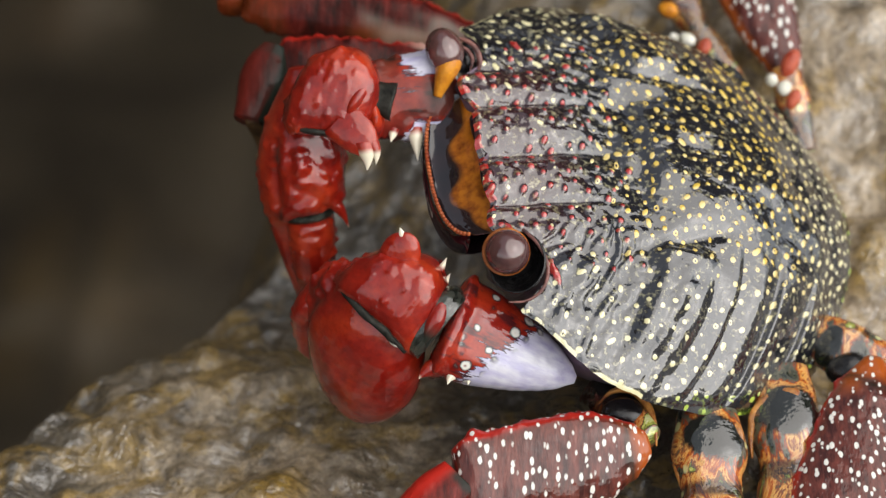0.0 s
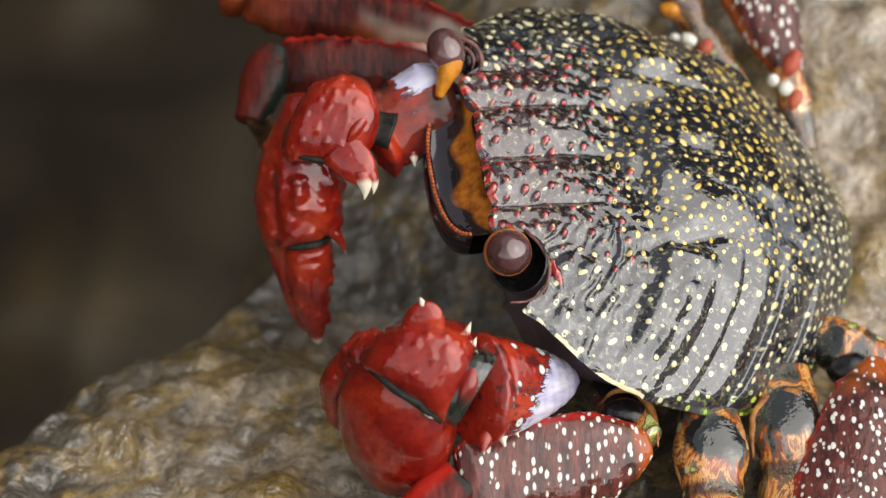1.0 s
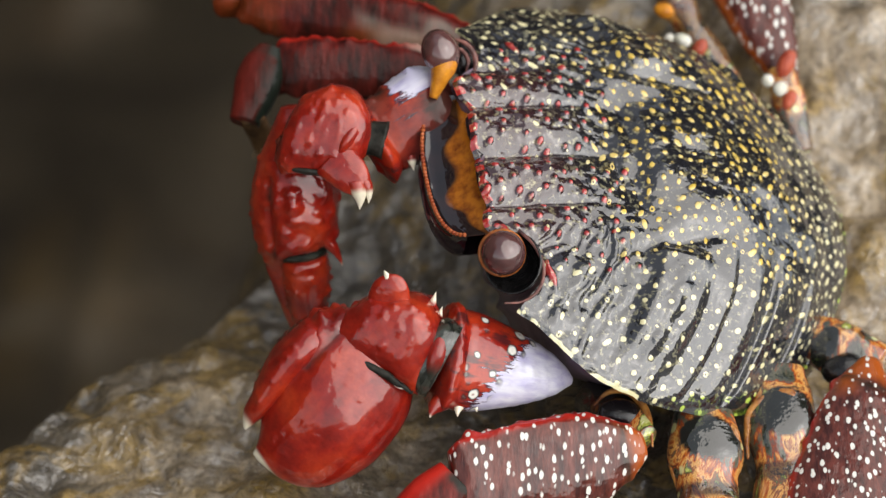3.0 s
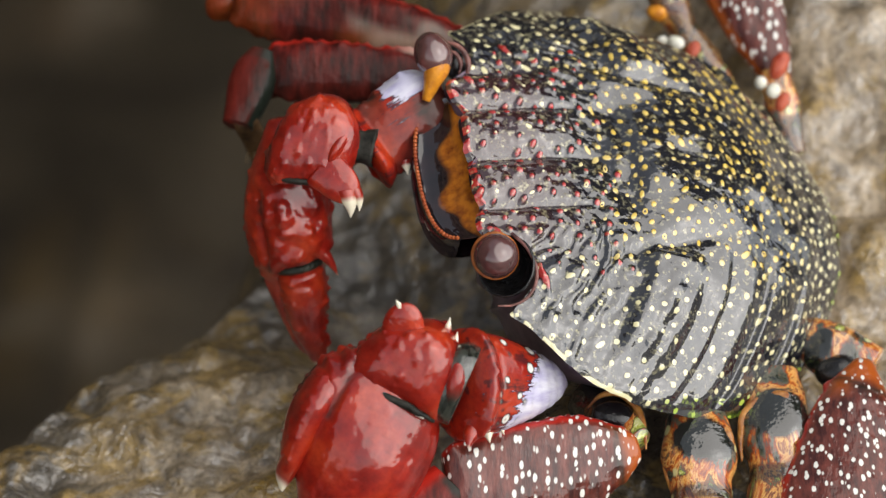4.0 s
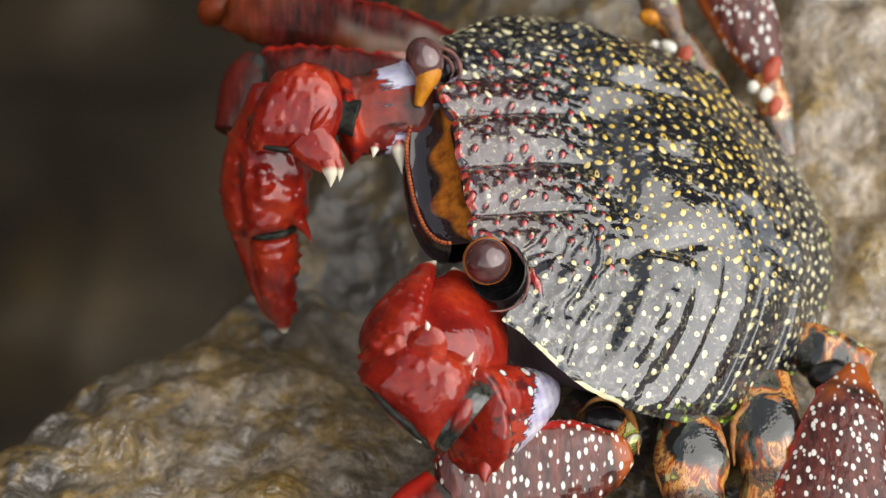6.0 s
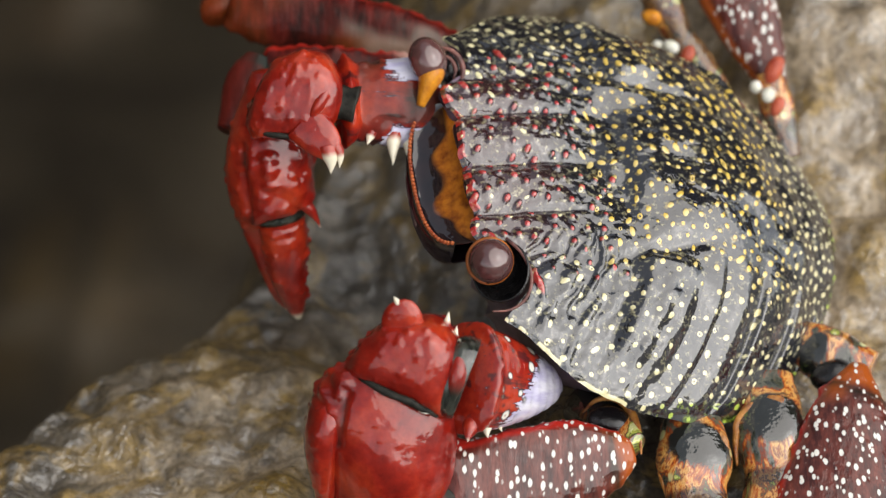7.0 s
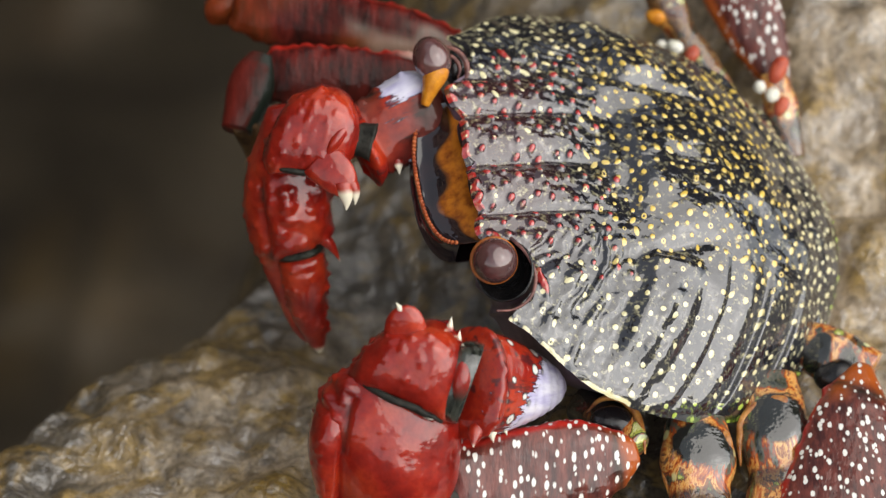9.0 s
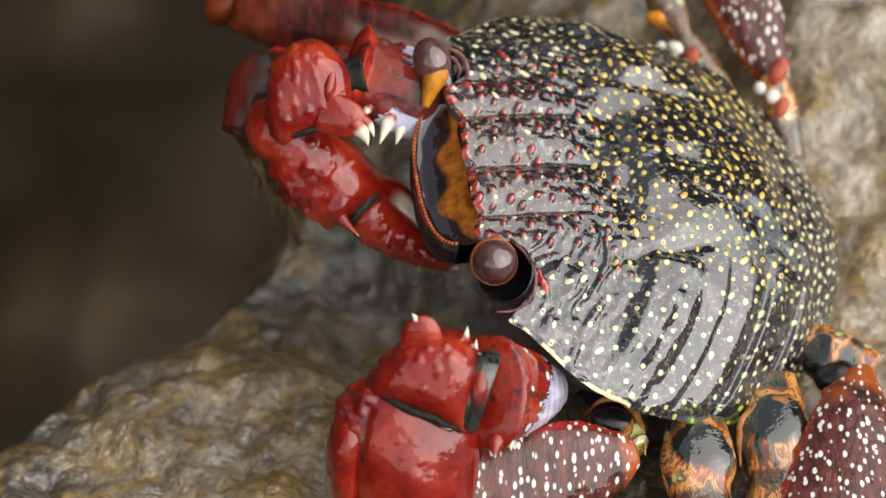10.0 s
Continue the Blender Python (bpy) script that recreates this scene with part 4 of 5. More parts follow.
    leg_piece("leg_joint", V(1388, 120, -3.3), V(1424, 270, -3.0), (1, 0.2, 0), [(0, 0.25, 0.25), (0.4, 0.34, 0.3), (1, 0.24, 0.25)], COXA, seed=18, attrs=lambda s, c, n, v: {"dots": 0 * s + 1, "dark": 0.8 * smooth(0.5, 0.62, s)})
    leg_piece("leg_base", V(1285, 150, -3.2), V(1180, -40, -4.0), (-1, -0.3, 0), [(0, 0.4, 0.3), (0.35, 0.35, 0.3), (0.5, 0.28, 0.3), (0.75, 0.36, 0.3), (1, 0.3, 0.3)], COXA, seed=17, attrs=lambda s, c, n, v: {"dark": 0.75 * smooth(0.25, 0.0, vnoise(v * 1.6, 3)), "dots": 0 * s + 0.7}, label="orange and black leg base")


make_legs()


# ---- claws: each segment turns about its own joint ----
def shell(rows, rings=110, around=84, power=2.1):
    """A shell along +x. Rows: x, lower edge, upper edge, half thickness, shift along z."""
    prof = [(r[0], (r[2] - r[1]) / 2, r[3], (r[1] + r[2]) / 2, r[4] if len(r) > 4 else 0.0) for r in rows]
    return limb((0, 0, 0), (1, 0, 0), (0, 1, 0), prof, rings, around, power)


def groove(v, points, width):
    """1 on a line through the given x, y points, fading to 0 over the width."""
    p = np.asarray(points, float)
    y = np.interp(v[:, 0], p[:, 0], p[:, 1])
    return np.exp(-((v[:, 1] - y) / width) ** 2) * smooth(p[0, 0] - width, p[0, 0] + width, v[:, 0]) * smooth(p[-1, 0] + width, p[-1, 0] - width, v[:, 0])


def knobs(v, f, spots_, side):
    """Rounded knobs at chosen x, y places of one face: x, y, radius, height."""
    n = normals(v, f)
    out = v.copy()
    for x, y, r, h in spots_:
        d2 = (v[:, 0] - x) ** 2 + (v[:, 1] - y) ** 2
        out += n * (h * np.exp(-(d2 / (r * r)) ** 1.2) * (n[:, 2] * side > -0.2))[:, None]
    return out


def make_far_claw():
    rng = np.random.default_rng(21)
    # palm with its fixed finger; the outer margin bows out on the lower side
    v, f, caps, s, c, n = shell([(-0.25, -0.05, 0.3, 0.15), (-0.1, -0.15, 0.5, 0.36), (0.15, -0.28, 0.72, 0.52), (0.55, -0.50, 0.82, 0.62), (1.2, -0.78, 0.84, 0.66), (1.9, -0.88, 0.76, 0.64), (2.35, -0.84, 0.64, 0.58), (2.55, -0.82, 0.36, 0.52, -0.08), (2.8, -0.79, -0.02, 0.42, -0.2), (3.3, -0.69, -0.14, 0.34, -0.25), (3.9, -0.52, -0.12, 0.25, -0.28), (4.3, -0.38, -0.10, 0.15, -0.3), (4.55, -0.22, -0.12, 0.04, -0.3)], 140, 90, 2.15)
    face = smooth(0.0, 0.4, n)
    crest = smooth(-0.42, -0.12, v[:, 1] + 0.04 * vnoise(v * 3, 5)) * smooth(0.65, 1.0, v[:, 0]) * smooth(2.55, 2.42, v[:, 0]) * face
    v[:, 2] += 0.17 * crest
    v = v + normals(v, f) * (0.03 * fbm(v * 1.3, 3, 21))[:, None]
    v = knobs(v, f, [(1.25, 0.16, 0.15, 0.13), (1.50, 0.14, 0.13, 0.14), (1.74, 0.12, 0.12, 0.10), (1.80, 0.42, 0.16, 0.10), (2.02, 0.52, 0.16, 0.13), (2.24, 0.30, 0.10, 0.07), (2.3, 0.02, 0.10, 0.06), (1.95, -0.08, 0.09, 0.05), (1.4, -0.2, 0.08, 0.05), (2.42, -0.32, 0.14, 0.12)], 1)
    v = warts(v, f, (n > 0.1) & (s > 0.7) & (s < 2.4), 44, 0.06, 0.035, rng)
    v = warts(v, f, (c < -0.55) & (s > 0.6) & (s < 2.9), 30, 0.06, 0.03, rng)
    v = warts(v, f, (c > 0.55) & (s > 0.8) & (s < 2.4), 14, 0.11, 0.065, rng)
    seam = groove(v, [(0.95, -0.30), (1.6, -0.36), (2.5, -0.40)], 0.05) * face
    v = v - normals(v, f) * (0.05 * seam)[:, None]
    dark = 0.75 * seam * smooth(0.35, 0.6, 0.5 + 0.5 * vnoise(v * 4.0, 13))
    pale = smooth(0.45, 0.85, c) * smooth(2.75, 3.1, s) * 0.7
    palm = mesh_part("claw_palm", v, f, CLAW, crab, "wet red claw palm", {"mark": np.maximum(smooth(4.42, 4.52, s), pale), "dark": dark}, caps)
    v, f, caps, s, c, n = shell([(2.58, -0.30, 0.40, 0.34, 0.12), (2.66, -0.36, 0.48, 0.44, 0.14), (2.9, -0.39, 0.50, 0.46, 0.14), (3.3, -0.38, 0.43, 0.43, 0.12), (3.8, -0.34, 0.32, 0.35, 0.05), (4.25, -0.26, 0.21, 0.24, -0.06), (4.55, -0.16, 0.10, 0.12, -0.16), (4.68, -0.08, 0.02, 0.03, -0.2)], 90, 56, 2.1)
    v = v + normals(v, f) * (0.02 * fbm(v * 1.6, 2, 22))[:, None]
    v = warts(v, f, (n > -0.3) & (s < 4.2), 40, 0.05, 0.035, rng)
    v = warts(v, f, (c > 0.9) & (s < 4.3), 14, 0.06, 0.05, rng)
    mesh_part("claw_finger", v, f, CLAW, palm, "movable red claw finger with pale tip", {"mark": smooth(4.5, 4.64, s), "dark": 0.8 * smooth(2.64, 2.6, s)}, caps)
    v, f, caps, *_ = shell([(2.38, -0.2, 0.3, 0.3, 0.05), (2.46, -0.42, 0.45, 0.44, 0.07), (2.64, -0.40, 0.42, 0.42, 0.1), (2.72, -0.2, 0.2, 0.2, 0.1)], 14, 34)
    mesh_part("finger_joint", v, f, JOINT, palm, "black joint skin", caps=caps)
    horn("spine", (2.20, 0.50, 0.38), (2.80, 0.82, 0.36), 0.15, CLAW, palm, (-0.03, 0.05, 0), "red spine with orange tip", 0.85)
    # wrist block, rounded over its outer shoulder
    v, f, caps, s, c, n = shell([(-0.92, -0.72, -0.35, 0.22), (-0.84, -0.82, 0.12, 0.42), (-0.7, -0.86, 0.50, 0.55), (-0.4, -0.82, 0.82, 0.64), (-0.05, -0.74, 0.95, 0.68), (0.28, -0.62, 0.88, 0.66), (0.5, -0.48, 0.68, 0.58), (0.66, -0.28, 0.44, 0.42), (0.72, -0.1, 0.25, 0.25)], 100, 84, 2.7)
    v = v + normals(v, f) * (0.03 * fbm(v * 1.1, 2, 23))[:, None]
    v = knobs(v, f, [(-0.42, 0.42, 0.06, 0.04), (-0.2, 0.62, 0.06, 0.035), (-0.35, -0.12, 0.07, 0.045), (-0.1, 0.1, 0.06, 0.035), (-0.55, -0.4, 0.07, 0.04), (-0.12, -0.3, 0.07, 0.045), (0.12, 0.36, 0.06, 0.035), (-0.6, 0.1, 0.06, 0.035), (0.2, -0.3, 0.06, 0.04), (0.0, 0.7, 0.06, 0.03), (-0.25, 0.28, 0.06, 0.035)], 1)
    v = warts(v, f, n > 0.2, 36, 0.045, 0.022, np.random.default_rng(23))
    v = warts(v, f, (c < -0.85) | ((c > 0.9) & (s < 0.1)), 16, 0.09, 0.05, np.random.default_rng(25))
    wrist = mesh_part("claw_wrist", v, f, CLAW, crab, "wet red knobbly claw wrist", {}, caps)
    v, f, caps, *_ = limb((-0.75, -0.74, 0.12), (0.3, -0.62, 0.15), (0, 1, 0), [(0, 0.04, 0.2), (0.2, 0.08, 0.34), (0.8, 0.08, 0.34), (1, 0.04, 0.2)], 24, 30, 2.2)
    mesh_part("wrist_hinge", v, f, CREASE, wrist, "black hinge skin", caps=caps)
    horn("flange", (0.10, -0.34, 0.46), (0.90, -0.80, 0.56), 0.36, CLAW, wrist, (0.02, 0.02, 0.05), "rounded red flange", 1.2, True)
    horn("spine_tip", (0.64, -0.66, 0.54), (0.84, -1.14, 0.58), 0.19, CLAW, wrist, (0.05, 0, 0), label="white spine tip", tipmark=0.18)
    horn("spine_tip", (0.80, -0.60, 0.54), (0.97, -1.00, 0.56), 0.12, CLAW, wrist, (0.05, 0, 0), label="white spine tip", tipmark=0.3)
    v, f, caps, *_ = limb((0.48, 0.46, 0.40), (0.24, -0.26, 0.52), (1, 0, 0), [(0, 0.05, 0.08), (0.12, 0.085, 0.14), (0.88, 0.09, 0.15), (1, 0.05, 0.08)], 24, 16, 2.0)
    mesh_part("ridge", v, f, CLAW, wrist, caps=caps)
    v, f, caps, *_ = limb((0.5, 0.12, 0), (0.98, 0.12, 0), (0, 1, 0), [(0, 0.40, 0.34), (0.5, 0.34, 0.30), (1, 0.38, 0.34)], 14, 36, 2.2)
    v = v + 0.04 * vnoise(v * 3.5, 16)[:, None]
    mesh_part("wrist_joint", v, f, CREASE, wrist, "black and grey joint skin", caps=caps)
    v, f, caps, s, c, n = limb((0, 0, 0), (1.9, 0, 0), (0, 1, 0), [(0, 0.5, 0.3), (0.1, 0.72, 0.45), (0.5, 0.80, 0.5), (0.78, 0.70, 0.48), (0.84, 0.70, 0.48), (0.9, 0.82, 0.60), (0.97, 0.76, 0.54), (1, 0.4, 0.3)], 90, 60, 2.0)
    v = v + normals(v, f) * (0.05 * fbm(v * 1.8, 3, 27))[:, None]
    v = warts(v, f, np.abs(c) > 0.9, 34, 0.06, 0.05, np.random.default_rng(24))
    patch = np.maximum(smooth(-0.25, -0.6, c), smooth(0.5, 0.75, c)) * smooth(0.62, 0.45, s + 0.1 * vnoise(v * 2.5, 6))
    arm = mesh_part("claw_arm", v, f, FAR_ARM, crab, "red and lilac claw arm", {"lilac": patch, "dots": 0 * s, "dark": 0.95 * smooth(0.86, 0.80, s) * (1 - np.clip(patch * 2, 0, 1)) * (0.6 + 0.4 * vnoise(v * 2.0, 8))}, caps)
    horn("spine", (0.92, 0.62, 0.2), (0.98, 1.22, 0.3), 0.15, CLAW, arm, label="white spine", tipmark=0.05)
    horn("spine", (0.62, 0.62, 0.1), (0.66, 1.10, 0.2), 0.14, CLAW, arm, label="white spine", tipmark=0.05)
    horn("spine", (1.35, 0.60, 0.25), (1.46, 0.84, 0.3), 0.10, CLAW, arm, label="pale spine", tipmark=0.2)
    return palm, wrist, arm


def make_near_claw():
    rng = np.random.default_rng(31)
    # a broad oval palm; its outer face is the one with negative z
    v, f, caps, s, c, n = shell([(-0.62, -0.15, 0.45, 0.2), (-0.45, -0.38, 0.75, 0.45), (-0.2, -0.66, 1.04, 0.66), (0.05, -0.90, 1.26, 0.78), (0.4, -1.10, 1.42, 0.88), (0.8, -1.24, 1.42, 0.93), (1.1, -1.32, 1.22, 0.94), (1.5, -1.34, 1.02, 0.88), (1.9, -1.28, 0.80, 0.74), (2.3, -1.10, 0.52, 0.54), (2.55, -0.86, 0.26, 0.38), (2.75, -0.50, 0.10, 0.2), (2.86, -0.16, 0.04, 0.06)], 150, 100, 2.05)
    face = smooth(0.2, -0.2, n)
    v = v + normals(v, f) * (0.022 * fbm(v * 0.8, 2, 31))[:, None]
    seam = groove(v, [(0.1, 1.0), (0.33, 0.99), (0.91, 0.88), (1.2, 0.82)], 0.06) * face
    v = v - normals(v, f) * (0.05 * seam)[:, None]
    keel = groove(v, [(0.5, 0.35), (1.4, 0.15), (2.4, 0.05)], 0.035) + groove(v, [(0.4, -0.2), (1.4, -0.4), (2.4, -0.55)], 0.035) + groove(v, [(0.7, -0.75), (1.5, -0.9), (2.2, -0.95)], 0.035)
    v = v - normals(v, f) * (0.02 * keel * face)[:, None]
    v = knobs(v, f, [(0.42, 1.32, 0.13, 0.10), (0.62, 1.16, 0.09, 0.07), (0.12, 1.18, 0.12, 0.10), (0.85, 1.28, 0.09, 0.07), (0.3, 1.1, 0.08, 0.06), (0.72, 1.38, 0.1, 0.08), (0.05, 1.05, 0.1, 0.08)], -1)
    v = warts(v, f, (c > 0.72) & (s > -0.2) & (s < 0.95), 30, 0.07, 0.05, rng)
    palm = mesh_part("claw_palm", v, f, CLAW, crab, "smooth wet red claw palm", {"mark": smooth(2.72, 2.8, s), "dark": 0.6 * seam * smooth(0.2, 0.4, v[:, 0])}, caps)
    v, f, caps, s, c, n = shell([(0.50, 0.86, 1.30, 0.5, 0.0), (0.66, 0.78, 1.44, 0.64, -0.02), (1.1, 0.70, 1.48, 0.72, -0.06), (1.5, 0.62, 1.38, 0.64, -0.05), (1.9, 0.54, 1.18, 0.52, -0.05), (2.3, 0.48, 0.92, 0.36, -0.03), (2.58, 0.46, 0.74, 0.16, 0.02), (2.72, 0.46, 0.54, 0.05, 0.05)], 90, 56, 2.1)
    v = warts(v, f, (c > -0.1) & (s < 2.2), 36, 0.05, 0.025, rng)
    mesh_part("claw_finger", v, f, CLAW, palm, "movable red claw finger with pale tip", {"mark": smooth(2.5, 2.66, s), "dark": 0.5 * smooth(0.62, 0.54, s)}, caps)
    v, f, caps, *_ = shell([(0.66, 0.95, 1.2, 0.3), (0.76, 0.90, 1.30, 0.44), (0.9, 0.90, 1.30, 0.44), (1.0, 0.95, 1.2, 0.3)], 12, 30)
    mesh_part("finger_joint", v, f, JOINT, palm, "black joint skin", caps=caps)
    # wrist: a broad plate, lowest towards the arm
    v, f, caps, s, c, n = shell([(-1.06, -0.56, -0.36, 0.2), (-0.95, -0.62, -0.05, 0.42), (-0.74, -0.65, 0.32, 0.60), (-0.3, -0.66, 0.64, 0.74), (0.15, -0.68, 0.82, 0.78), (0.45, -0.72, 0.74, 0.76), (0.68, -0.78, 0.50, 0.66), (0.82, -0.82, 0.22, 0.5), (0.9, -0.82, -0.1, 0.3), (0.94, -0.76, -0.4, 0.12)], 110, 96, 3.2)
    v = v + normals(v, f) * (0.022 * fbm(v * 1.0, 2, 33))[:, None]
    v = knobs(v, f, [(-0.55, 0.1, 0.07, 0.03), (-0.3, 0.34, 0.08, 0.03), (0.05, 0.28, 0.08, 0.035), (-0.1, -0.12, 0.08, 0.03), (0.28, -0.2, 0.07, 0.03), (0.2, 0.55, 0.08, 0.03)], 1)
    v = warts(v, f, (n > 0.2) & (s < 0.6), 12, 0.05, 0.018, np.random.default_rng(33))
    v = warts(v, f, (c > 0.75) & (s < 0.7), 12, 0.08, 0.045, np.random.default_rng(34))
    v = warts(v, f, (c < -0.8) & (s < 0.85), 12, 0.06, 0.025, np.random.default_rng(35))
    wrist = mesh_part("claw_wrist", v, f, CLAW, crab, "wet red knobbly claw wrist", {}, caps)
    v, f, caps = tube([(-0.98, -0.50, 0.18), (-0.72, -0.53, 0.44), (-0.3, -0.57, 0.64), (0.15, -0.59, 0.70), (0.5, -0.64, 0.66), (0.78, -0.72, 0.48)], 0.035 + 0.035 * np.sin(math.pi * np.linspace(0, 1, 80)), 12)
    v = v + 0.03 * vnoise(v * 4.0, 15)[:, None]
    mesh_part("wrist_hinge", v, f, CREASE, wrist, "black hinge skin", caps=caps)
    v, f, caps = ball((0.50, -0.68, 0.60), (0.13, 0.06, 0.07))
    mesh_part("joint_knob", v, f, PEARL, wrist, "pale joint knob", caps=caps)
    horn("flange", (-0.24, 0.30, 0.24), (-0.46, 1.06, 0.40), 0.36, CLAW, wrist, (-0.04, 0.03, 0), "rounded red flange", 1.2, True)
    horn("spine_tip", (-0.52, 0.92, 0.38), (-0.66, 1.04, 0.41), 0.075, CLAW, wrist, label="white spine tip", tipmark=0.0)
    horn("spine", (0.40, 0.60, -0.1), (0.34, 0.98, -0.12), 0.10, CLAW, wrist, label="white spine", tipmark=0.4)
    horn("spine", (0.60, 0.48, -0.2), (0.56, 0.76, -0.22), 0.08, CLAW, wrist, label="white spine", tipmark=0.3)
    # dark joint skin and the small plate set in it
    v, f, caps, *_ = limb((0.62, -0.05, 0), (1.04, -0.06, 0), (0, 1, 0), [(0, 0.62, 0.6), (0.35, 0.72, 0.66), (0.6, 0.74, 0.66), (1, 0.74, 0.6)], 20, 48, 2.6)
    mesh_part("wrist_joint", v, f, BAND, wrist, "black-green joint skin with pale dots", caps=caps)
    v, f, caps, s, c, n = limb((0.78, 0.50, 0.40), (0.93, -0.36, 0.58), (1, 0, 0), [(0, 0.05, 0.06), (0.15, 0.12, 0.17), (0.7, 0.15, 0.19), (1, 0.04, 0.05)], 30, 24, 2.4)
    mesh_part("joint_plate", v, f, CLAW, wrist, "small red plate in the joint skin", {"dark": smooth(0.5, 0.9, s)}, caps)
    v, f, caps, s, c, n = limb((0, 0, 0), (2.6, 0, 0), (0, 1, 0), [(0, 0.08, 0.08), (0.08, 0.26, 0.24), (0.3, 0.56, 0.46), (0.5, 0.74, 0.56), (0.8, 0.92, 0.68), (0.87, 0.93, 0.70), (0.92, 0.99, 0.78), (0.97, 0.96, 0.75), (1, 0.74, 0.55)], 130, 90, 2.4)
    v = v + normals(v, f) * (0.005 * np.sin(s * 62 + 2 * c + 2 * vnoise(v * 1.5, 3)) * smooth(0.6, 0.5, s))[:, None]
    v = warts(v, f, (s > 0.9) & (s < 0.98), 24, 0.06, 0.035, np.random.default_rng(36))
    arm = mesh_part("claw_arm", v, f, ARM, crab, "red claw arm with lilac and white bands", {"lilac": smooth(0.70, 0.40, s - 0.2 * c), "dots": smooth(0.46, 0.54, s - 0.2 * c) * smooth(0.88, 0.85, s), "dark": 0 * s}, caps)
    for x, y, dx, dy, r, tip in ((2.42, 0.88, 0.24, 0.26, 0.18, 0.8), (2.04, 0.80, 0.10, 0.24, 0.14, 0.3), (1.74, 0.74, 0.05, 0.16, 0.11, 0.3)):
        horn("spine", (x, y - 0.1, 0.2), (x + dx, y + dy, 0.3), r, CLAW, arm, (0.05, 0, 0), "orange spine" if tip > 0.5 else "white spine", tip)
    return palm, wrist, arm


FAR = make_far_claw()
NEAR = make_near_claw()


# ---- sea spray thrown up in front of the boulder ----
def make_splash():
    rng = np.random.default_rng(77)
    vs, fs, caps, off = [], [], [], 0
    for k in range(700):
        a = rng.normal(0, 1, 3) * [0.95, 0.5, 0.5]
        top = rng.random() < 0.25
        p = a + [0, 0.5 * rng.random() if top else -0.3, 0]
        r = rng.uniform(0.025, 0.075) * (0.5 if top else 1)
        st = rng.uniform(1.5, 4.0)
        bv, bf, bc = ball(p, (r * 0.6, r * st, r * 0.6), n=7, m=8)
        vs.append(bv)
        fs.append(bf + off)
        caps += [[i + off for i in c] for c in bc]
        off += len(bv)
    ob = mesh_part("sea_spray", np.concatenate(vs), np.concatenate(fs), FOAM, None, caps=caps)
    return tagged(ob, "burst of white sea spray droplets beside the boulder", "water", kind="stuff")


FOAM = mat_plain("foam_white", (0.34, 0.34, 0.33), (0.5, 0.5, 0.48), 3.0, 0.6, 0.2)
SPRAY = make_splash()


# ---- what moves ----
def at_view(px, py, w):
    return Vector(V(px, py, w) * 0.01)


def axes_pose(origin, along, upper):
    """A pose whose x runs along `along` and whose y leans to `upper`."""
    x = Vector(along).normalized()
    y = Vector(upper)
    y = (y - x * y.dot(x)).normalized()
    z = x.cross(y)
    m = Matrix((x, y, z)).transposed().to_4x4()
    return Matrix.Translation(origin) @ m


